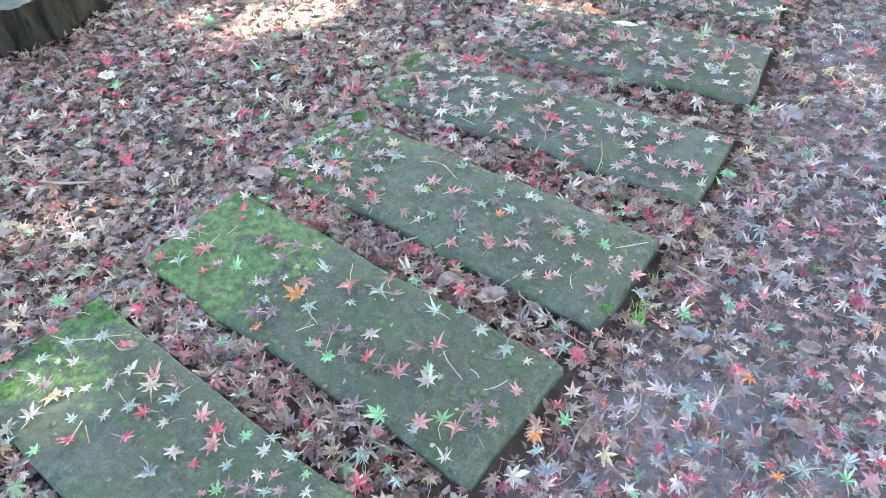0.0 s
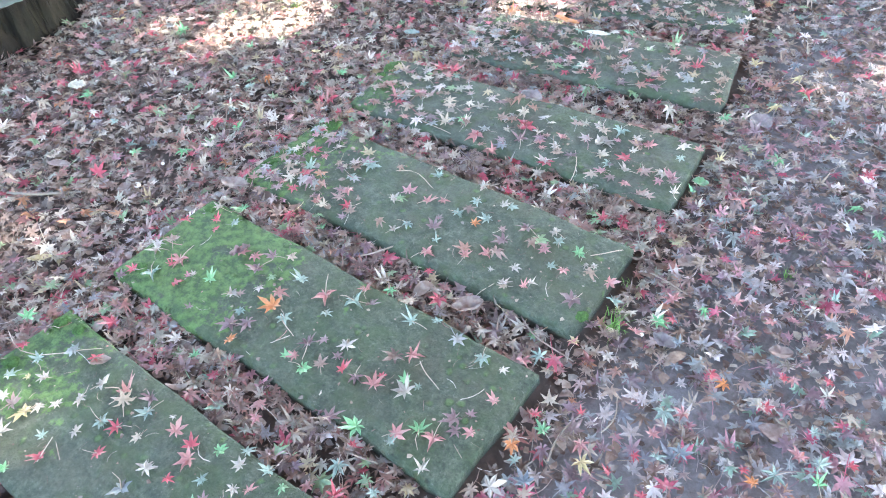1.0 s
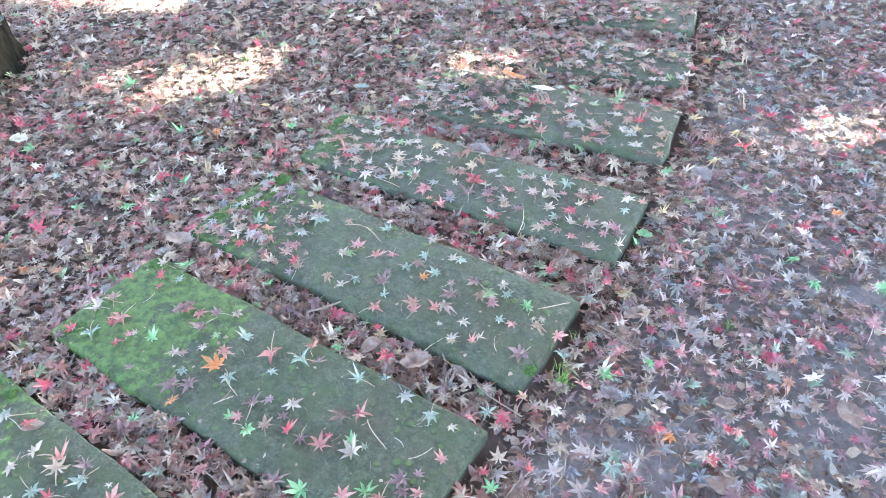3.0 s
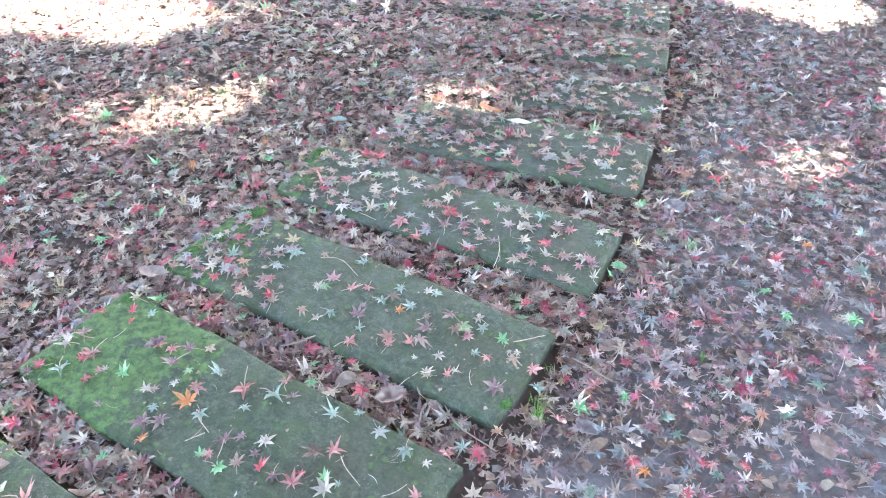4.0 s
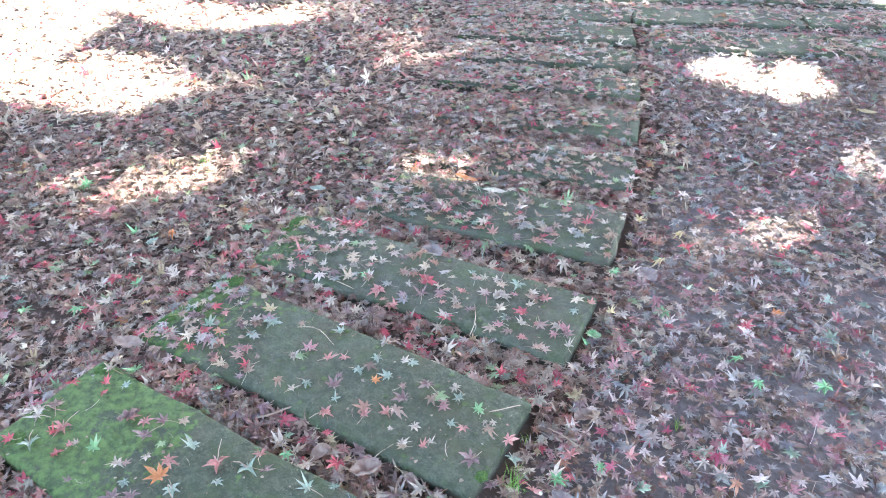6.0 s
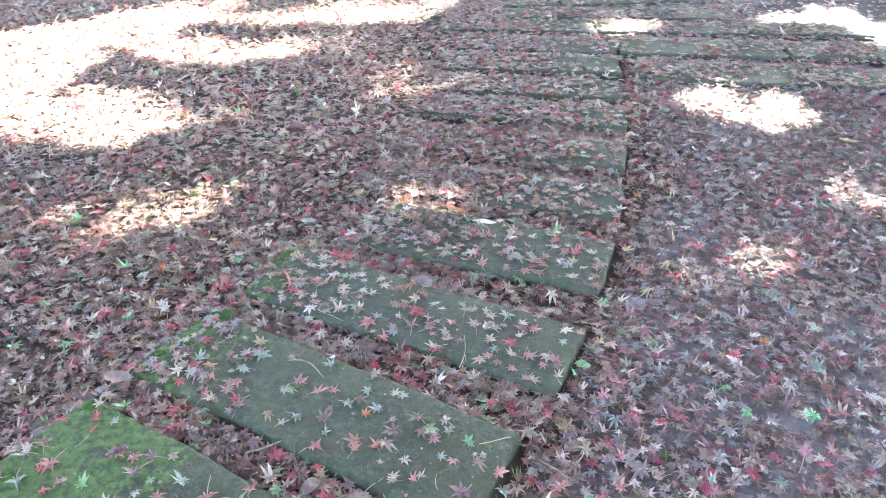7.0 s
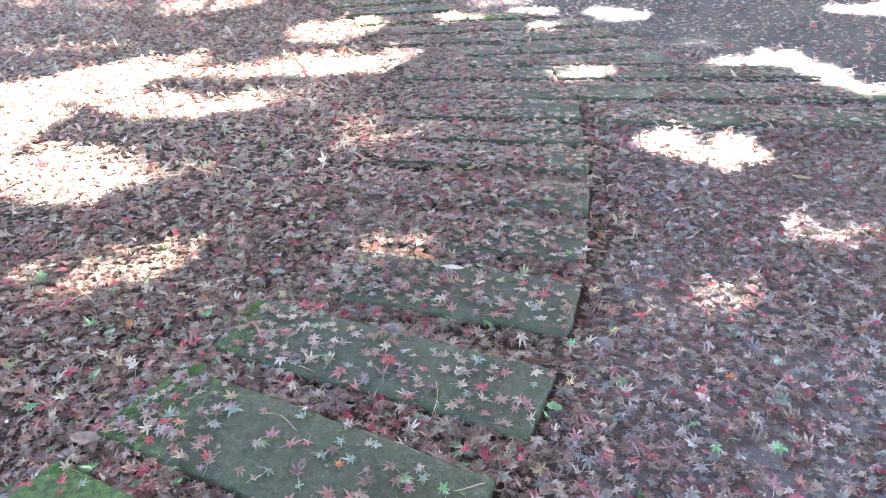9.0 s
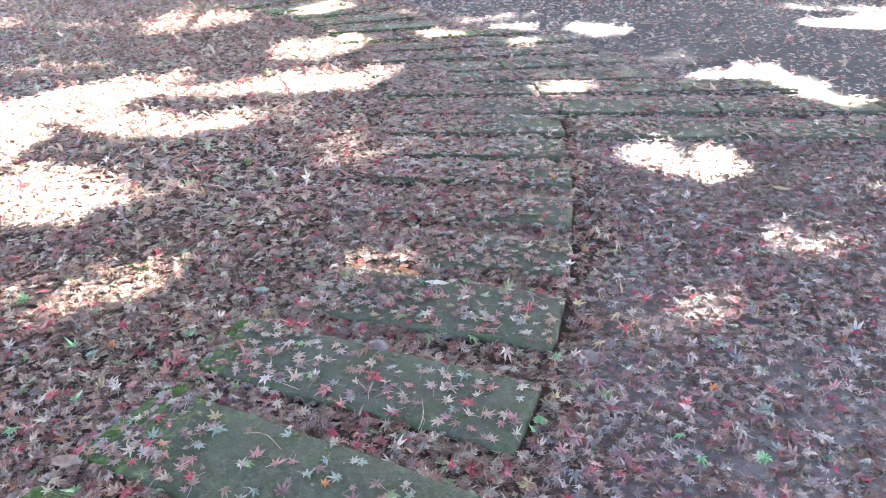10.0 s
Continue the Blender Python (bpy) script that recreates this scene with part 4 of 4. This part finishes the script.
def build_broad(x, y, z, l, w, turn, tint, label, curl=0.25, cup=0.25):
    n, m = 12, 6
    verts = []
    for i in range(n + 1):
        f = i / n
        half = w * math.sin(math.pi * min(1, f * 0.96 + 0.02)) ** 0.75
        for j in range(m + 1):
            s = j / m * 2 - 1
            edge = half * (1 + (0.12 + 0.5 * cup) * noise.noise((x * 7 + (s > 0), f * 7, y * 5)))
            crease = (0.003 + 0.014 * max(0, cup - 0.2)) * noise.noise((s * 2.2 + x * 9, f * 7, y * 7))
            verts.append((s * edge, l * (f - 0.5), curl * l * (f - 0.5) ** 2 + cup * abs(s) * half + crease))
    k = m + 1
    faces = [(i * k + j, i * k + j + 1, (i + 1) * k + j + 1, (i + 1) * k + j) for i in range(n) for j in range(m)]
    mat = tint if isinstance(tint, bpy.types.Material) else TINT[tint]
    ob = new("broad_leaf", mesh_of("broad_leaf", verts, faces, mat, True))
    ob.matrix_world = pose(x, y, z + 0.004, 4, 3, turn)
    tagged(ob, label, "fallen leaf", "broad fallen leaves")


TAN = leafy("leaf_tan", plain((0.27, 0.19, 0.165)))
LILAC = leafy("leaf_lilac", plain((0.27, 0.235, 0.25)))
CREAM = leafy("leaf_cream", plain((0.72, 0.68, 0.58)))
build_broad(-0.506, 1.762, 0.042, 0.085, 0.026, 70, TAN, "broad oval tan leaf beside a mossy slab")
build_broad(0.115, 1.183, 0.038, 0.08, 0.026, 100, TAN, "curled tan leaf in the joint between slabs", 0.5, 0.5)
build_broad(0.714, 0.768, 0.004, 0.085, 0.024, 60, TAN, "large flat pinkish-brown leaf on bare soil", 0.1, 0.1)
build_broad(1.101, 1.804, 0.02, 0.075, 0.034, 20, LILAC, "round dried grey-lilac leaf on the ground", 0.3, 0.4)
build_broad(0.43, 2.032, TOP + 0.006, 0.075, 0.028, 50, LILAC, "crumpled grey-lilac leaf on a stone slab", 0.7, 0.7)
build_broad(0.594, 1.771, TOP, 0.05, 0.016, 120, "w", "small curled pale leaf on a stone slab", 0.8, 0.9)
build_broad(0.739, 2.388, TOP + 0.016, 0.095, 0.018, 72, CREAM, "long cream-white leaf lying on a stone slab", 0.05, 0.15)
build_broad(0.654, 2.508, 0.05, 0.10, 0.017, 50, "o", "long orange leaf at the edge of a slab", 0.15, 0.3)
build_broad(-1.139, 2.441, 0.02, 0.06, 0.027, 90, CREAM, "crumpled whitish leaf on the litter", 0.8, 0.8)
build_broad(0.078, 2.57, 0.03, 0.06, 0.022, 80, "t", "mint-green rounded leaf on the litter", 0.3, 0.3)
build_broad(0.824, 1.557, 0.02, 0.045, 0.02, 60, "g", "small bright green leaf on the ground", 0.4, 0.4)
build_broad(2.648, 2.815, 0.022, 0.095, 0.025, 65, "y", "yellow leaf lying on the leaf carpet", 0.4, 0.3)
build_broad(1.068, 0.893, 0.006, 0.085, 0.028, 170, TAN, "broad pinkish-brown leaf pressed on bare soil", 0.1, 0.1)
build_broad(0.802, 0.965, 0.008, 0.055, 0.02, 80, TAN, "torn tan leaf lying on bare soil", 0.2, 0.25)
build_broad(1.019, 1.172, 0.008, 0.06, 0.017, 15, TAN, "pointed pale brown leaf on bare soil", 0.2, 0.2)
build_broad(-0.847, 1.826, 0.016, 0.06, 0.022, 20, TAN, "flat tan leaf on the litter", 0.1, 0.15)
build_broad(-1.089, 1.994, 0.016, 0.08, 0.018, 75, TAN, "long brown leaf on the litter", 0.1, 0.2)
build_broad(0.552, 1.03, 0.012, 0.06, 0.02, 40, LILAC, "curled pale grey leaf on the ground", 0.5, 0.5)
build_broad(0.691, 1.269, 0.012, 0.06, 0.022, 110, TAN, "pinkish-brown leaf among maple leaves", 0.3, 0.3)
build_broad(-0.76, 1.15, TOP, 0.05, 0.014, 100, TAN, "small pale tan leaf on a mossy slab", 0.2, 0.3)
build_broad(-0.46, 1.47, TOP + 0.004, 0.06, 0.012, 125, "d", "rolled dark brown leaf on a mossy slab", 0.3, 0.9)
build_broad(-0.60, 1.84, 0.018, 0.055, 0.017, 60, TAN, "curled brown leaf in the litter", 0.5, 0.6)
build_broad(0.19, 2.47, 0.03, 0.05, 0.016, 30, "d", "curled purple-brown leaf in the litter", 0.5, 0.5)
build_broad(-1.25, 1.62, 0.02, 0.09, 0.024, 110, TAN, "broad brown leaf curled in the litter", 0.4, 0.5)
build_broad(-1.02, 1.55, 0.02, 0.065, 0.014, 95, "y", "straw-coloured curled leaf in the litter", 0.4, 0.5)
build_broad(3.883, 3.782, 0.034, 0.07, 0.03, 10, "y", "bright yellow leaf on the paving", 0.3, 0.3)
build_broad(3.514, 3.454, 0.022, 0.08, 0.03, 80, "t", "teal-green leaf at the foot of the paving", 0.4, 0.3)


def build_seed(x, y, r):
    bm = bmesh.new()
    bmesh.ops.create_icosphere(bm, subdivisions=2, radius=r)
    for v in bm.verts:
        v.co *= 1 + 0.12 * noise.noise(v.co * 120 + Vector((x, y, 0)))
        v.co.z *= 0.85
    me = bpy.data.meshes.new("seed")
    bm.to_mesh(me)
    bm.free()
    me.materials.append(CREAM)
    me.polygons.foreach_set("use_smooth", [True] * len(me.polygons))
    ob = new("seed", me)
    ob.location = (x, y, ground_height(x, y) + 0.020 + r)
    tagged(ob, "small round pale seed lying on the litter", "seed", "seeds on the ground")


for x, y, r in ((-0.808, 1.83, 0.010), (-0.75, 1.93, 0.006), (0.51, 1.06, 0.005), (0.86, 1.45, 0.006)):
    build_seed(x, y, r)


def build_grass(x, y, blades, high, seed):
    g = random.Random(seed)
    verts, faces = [], []
    for _ in range(blades):
        a, out, h = g.uniform(0, 6.28), g.uniform(0.3, 1.2), high * g.uniform(0.6, 1.1)
        bx, by = g.gauss(0, 0.012), g.gauss(0, 0.012)
        n = len(verts)
        for k in range(4):
            f = k / 3
            w = 0.0018 * (1 - f * 0.9)
            px, py, pz = bx + math.cos(a) * out * h * f * f, by + math.sin(a) * out * h * f * f, h * f * (1 - 0.25 * f)
            verts += [(px - math.sin(a) * w, py + math.cos(a) * w, pz), (px + math.sin(a) * w, py - math.cos(a) * w, pz)]
        faces += [(n + 2 * k, n + 2 * k + 1, n + 2 * k + 3, n + 2 * k + 2) for k in range(3)]
    ob = new("grass_tuft", mesh_of("grass_tuft", verts, faces, GRASS))
    ob.location = (x, y, ground_height(x, y))
    tagged(ob, "small green grass tuft growing beside a slab", "grass", "grass tufts")


for k, (x, y, n, h) in enumerate(((-0.828, 1.429, 34, 0.035), (-0.86, 1.45, 16, 0.03), (0.455, 1.097, 26, 0.05), (0.47, 1.12, 12, 0.04), (1.061, 3.573, 22, 0.06),
                                  (-0.62, 1.36, 18, 0.03), (0.53, 1.24, 10, 0.025), (0.93, 1.2, 24, 0.02), (-0.38, 2.95, 18, 0.06), (0.1, 4.1, 14, 0.06))):
    build_grass(x, y, n, h, 200 + k)


MOSSY = Nodes("moss_cushion", 0.95, 0.1)
mossy_grain = MOSSY.noise(MOSSY.coords(), 160, 5, 0.7)
MOSSY.bump(mossy_grain, 1.0, 0.006)
MOSS = MOSSY.done(MOSSY.mix(MOSSY.ramp(mossy_grain, [(0.35, 0.0), (0.65, 1.0)]), (0.030, 0.064, 0.022), (0.082, 0.155, 0.048)))


def build_moss(x, y, r):
    """A low cushion with a ragged rim."""
    n, rings = 28, 6
    verts = [(0, 0, 0.22 * r)]
    for k in range(1, rings + 1):
        for i in range(n):
            a, f = 2 * math.pi * i / n, k / rings
            out = r * f * (1 + 0.45 * noise.noise((math.cos(a) * 1.6 + x * 30, math.sin(a) * 1.6, y * 30)) + 0.15 * noise.noise((math.cos(a) * 6, math.sin(a) * 6, x * 50)))
            verts.append((out * math.cos(a), out * math.sin(a), 0.22 * r * (1 - f ** 2.5) + 0.0015 * noise.noise((out * math.cos(a) * 180, out * math.sin(a) * 180, x)) - 0.004 * (k == rings)))
    faces = [(0, 1 + i, 1 + (i + 1) % n) for i in range(n)]
    faces += [(1 + k * n + i, 1 + (k + 1) * n + i, 1 + (k + 1) * n + (i + 1) % n, 1 + k * n + (i + 1) % n) for k in range(rings - 1) for i in range(n)]
    ob = new("moss_cushion", mesh_of("moss_cushion", verts, faces, MOSS, True))
    ob.location = (x, y, TOP + 0.001)
    tagged(ob, "bright green moss cushion growing on a stone slab", "moss", "moss cushions")


for x, y, r in ((-0.217, 2.018, 0.030), (-0.333, 1.891, 0.022), (-0.016, 2.336, 0.026), (-0.048, 2.293, 0.018), (-0.406, 1.864, 0.020), (0.379, 1.119, 0.016), (-0.891, 1.294, 0.022), (-0.840, 1.263, 0.016), (-0.979, 1.185, 0.020), (-1.026, 1.063, 0.026), (0.005, 2.345, 0.030), (-0.720, 1.451, 0.022), (-0.564, 1.670, 0.020)):
    build_moss(x, y, r)


# ---- maples added beyond the view to throw shade; gaps let the sun through ----
# sunlit places: x, y, half axes along and across, turn in degrees, how much of the crown stands in the way
GAPS = [(-1.17, 4.22, 0.68, 0.36, -45, 0.0), (-1.25, 5.64, 0.78, 0.39, 14, 0.0), (-0.36, 5.05, 0.5, 0.21, -6, 0.0), (-1.49, 5.1, 0.47, 0.32, -51, 0.0),
        (2.53, 3.48, 0.37, 0.27, -25, 0.0), (3.78, 5.01, 0.27, 0.13, 30, 0.0), (4.19, 4.81, 0.52, 0.2, 77, 0.0), (4.16, 4.1, 0.16, 0.1, 79, 0.0),
        (6.47, 6.32, 0.69, 0.36, -20, 0.0), (0.61, 5.73, 0.38, 0.17, -3, 0.0), (-2.5, 4.6, 0.7, 0.5, -10, 0.0), (2.5, 3.6, 0.22, 0.12, -20, 0.0)]
# half-lit places, dimmed by small leaves added overhead: x, y, half axes, turn, share of the sunlight that comes
# through
THIN = [(-0.69, 6.28, 0.5, 0.14, 10, 0.55), (-0.12, 5.81, 0.5, 0.17, -18, 0.65), (0.91, 7.01, 0.51, 0.41, 57, 0.5), (0.8, 5.89, 0.63, 0.4, -2, 0.3),
        (0.37, 5.05, 0.35, 0.26, 14, 0.07), (-0.4, 3.97, 0.22, 0.14, -20, 0.14), (-0.15, 8.86, 0.75, 0.53, 52, 0.3), (-2.17, 9.44, 0.46, 0.16, -83, 0.25),
        (1.21, 9.02, 0.48, 0.26, 45, 0.7), (2.12, 7.12, 0.26, 0.19, 10, 0.5), (2.05, 8.45, 0.22, 0.15, -82, 0.35), (1.46, 6.63, 0.16, 0.11, 40, 0.2),
        (2.9, 7.26, 0.27, 0.22, 23, 0.6), (2.76, 6.41, 0.2, 0.12, 10, 0.5), (3.71, 6.96, 0.37, 0.25, 88, 0.7), (2.95, 7.87, 0.54, 0.16, 14, 0.3),
        (2.44, 4.99, 0.24, 0.16, -8, 0.45), (3.75, 5.65, 0.27, 0.13, 5, 0.1), (2.47, 2.39, 0.17, 0.11, 9, 0.22), (3.13, 2.84, 0.16, 0.1, -26, 0.08), (1.61, 1.99, 0.27, 0.17, -1, 0.11), (0.6, 2.67, 0.19, 0.11, 1, 0.17),
        (-0.56, 2.93, 0.4, 0.23, -5, 0.2), (0.72, 4.3, 0.45, 0.35, -60, 0.05), (-1.4, 7.0, 0.5, 0.12, -4, 0.18), (-1.3, 9.0, 0.9, 0.2, -15, 0.15), (0.1, 9.6, 0.6, 0.15, -15, 0.3), (6.85, 7.0, 0.91, 0.16, -27, 0.4),
        (-0.885, 1.06, 0.25, 0.13, -5, 0.04), (-1.17, 1.69, 0.2, 0.07, -5, 0.05), (-0.75, 5.35, 0.4, 0.2, -10, 0.2), (-0.43, 2.86, 0.2, 0.15, 1, 0.3), (1.72, 2.02, 0.15, 0.1, 24, 0.16), (0.6, 2.66, 0.16, 0.09, 11, 0.22)]


def spray_of_leaves(seed):
    g = np.random.default_rng(seed)
    v = [(0, 0, 0)] + [(r * math.cos(a), r * math.sin(a), g.uniform(-0.02, 0.02)) for a, r in ((k * math.pi / 4, g.uniform(0.07, 0.14) if k % 2 else g.uniform(0.05, 0.09)) for k in range(8))]
    return np.array(v), [(0, 1 + k, 1 + (k + 1) % 8) for k in range(8)]


def build_maples():
    g = np.random.default_rng(23)
    trunks = [(4.6, 17.0, 0.27), (10.2, 15.4, 0.29), (14.6, 10.2, 0.25), (-6.5, 1.5, 0.24), (5.5, -4.5, 0.26), (-3.0, -6.5, 0.22)]
    n, outer, rim = 66000, 34000, 16000
    across = int((n * 14.0 / 16.1) ** 0.5)
    ix, iy = np.meshgrid(np.arange(across), np.arange(n // across))
    n = ix.size
    gx = np.r_[-5.5 + 14.0 * (ix.ravel() + g.random(n)) / across, g.uniform(-10, 15, outer)]
    gy = np.r_[-3.6 + 16.1 * (iy.ravel() + g.random(n)) / (iy.max() + 1), g.uniform(-7, 18, outer)]
    # the shade thins out gradually all round
    away, turn = g.exponential(0.9, rim), g.uniform(0, 4, rim)
    side, run = turn.astype(int), turn % 1
    gx = np.r_[gx, np.choose(side, [-5.5 - away, 8.5 + away, -5.5 + 14 * run, -5.5 + 14 * run])]
    gy = np.r_[gy, np.choose(side, [-3.6 + 16.1 * run, -3.6 + 16.1 * run, -3.6 - away, 12.5 + away])]
    outer += rim
    core = (gx > -5.5) & (gx < 8.5) & (gy > -3.6) & (gy < 12.5)
    keep = core | (np.arange(n + outer) >= n)
    gx, gy = gx[keep], gy[keep]
    n = len(gx)
    h = g.uniform(6.2, 10.5, n)
    stay = np.ones(n)
    wob = patchy(gx * 0.6, gy * 1.9, 1.5, 31.0) * 0.28
    for x, y, a, b, turn, left in GAPS:
        c, s = math.cos(radians(turn)), math.sin(radians(turn))
        u, v = ((gx - x) * c + (gy - y) * s) / (a + 0.08), (-(gx - x) * s + (gy - y) * c) / (b + 0.08)
        stay = np.where(u * u + v * v < (1 + wob) ** 2, np.minimum(stay, left), stay)
    def within(px, py, spot, grow):
        c, s = math.cos(radians(spot[4])), math.sin(radians(spot[4]))
        u, v = ((px - spot[0]) * c + (py - spot[1]) * s) / (spot[2] + grow), (-(px - spot[0]) * s + (py - spot[1]) * c) / (spot[3] + grow)
        return u * u + v * v < 1

    fine = []
    for x, y, a, b, turn, share in THIN:
        c, s = math.cos(radians(turn)), math.sin(radians(turn))
        u, v = ((gx - x) * c + (gy - y) * s) / (a + 0.08), (-(gx - x) * s + (gy - y) * c) / (b + 0.08)
        stay = np.where(u * u + v * v < (1 + wob) ** 2, 0.0, stay)
        wide, deep = a + 0.3, b + 0.3
        m = int(-math.log(share) * 4 * wide * deep * 0.42 / (0.0019 * 0.6))
        kx = max(1, int((m * wide / deep) ** 0.5))
        ix, iy = np.meshgrid(np.arange(kx), np.arange(m // kx))
        m = ix.size
        uu, vv = wide * (2 * (ix.ravel() + g.random(m)) / kx - 1), deep * (2 * (iy.ravel() + g.random(m)) / (iy.max() + 1) - 1)
        fx, fy = x + uu * c - vv * s, y + uu * s + vv * c
        open_sky = np.zeros(m, bool)
        for spot in GAPS:
            open_sky |= within(fx, fy, spot, 0.06)
        for spot in THIN:
            if spot[5] > share:
                open_sky |= within(fx, fy, spot, 0.0)
        fine.append(np.stack([fx[~open_sky], fy[~open_sky]]))
    keep = g.random(n) < stay
    gx, gy, h = gx[keep], gy[keep], h[keep]
    fine = np.hstack(fine)
    size = np.r_[g.uniform(0.7, 1.25, len(gx)), g.uniform(0.24, 0.36, fine.shape[1])]
    gx, gy, h = np.r_[gx, fine[0]], np.r_[gy, fine[1]], np.r_[h, g.uniform(6.5, 10.0, fine.shape[1])]
    px, py = gx + TO_SUN.x / TO_SUN.z * h, gy + TO_SUN.y / TO_SUN.z * h
    # crowns added behind the eye to darken the near ground, of larger sprays
    back = 11500
    bx, by = g.uniform(-11, 6.0, back), g.uniform(-10, 6.5, back)
    clear = by - TO_SUN.y / TO_SUN.z * 8.3 < -4.0
    bx, by = bx[clear], by[clear]
    px, py, h = np.r_[px, bx], np.r_[py, by], np.r_[h, g.uniform(6.2, 10.5, len(bx))]
    size = np.r_[size, g.uniform(1.5, 2.4, len(bx))]
    owner = np.argmin([(px - x) ** 2 + (py - y) ** 2 for x, y, _ in trunks], 0)
    spray = [spray_of_leaves(300 + k) for k in range(4)]
    for k, (x, y, r) in enumerate(trunks):
        hub = new("shade_maple")
        hub.location = (x, y, 0)
        tagged(hub, "unseen maple tree added for its shade, in autumn colour with a wide open crown", "tree", "maples")
        mine = owner == k
        lx, ly, lz = px[mine] - x, py[mine] - y, h[mine]
        v, t = spread(spray, lx, ly, lz, size[mine], np.full(mine.sum(), 0.7), 400 + k)
        part("crown", soup("crown", v, t, CROWN), hub)
        rise = [(0, 0, -0.1), (0.05, 0.02, 0.6), (0.0, 0.1, 2.1), (-0.1, 0.05, 4.0), (-0.15, -0.05, 6.6)]
        part("trunk", mesh_of("trunk", *tube(rise, [r * f for f in (1.5, 1.05, 0.9, 0.8, 0.6)], 14), BARK, True), hub)
        for j in range(7):
            pick = g.integers(0, mine.sum())
            end = Vector((lx[pick], ly[pick], lz[pick]))
            start = Vector((-0.12, 0.0, 3.6 + 0.40 * j))
            end = start + (end - start) * 0.45
            mid = start.lerp(end, 0.5) + Vector((0, 0, 0.35))
            part("limb", mesh_of("limb", *tube([start, mid, end], [0.09, 0.06, 0.02], 8), BARK, True), hub)


build_maples()
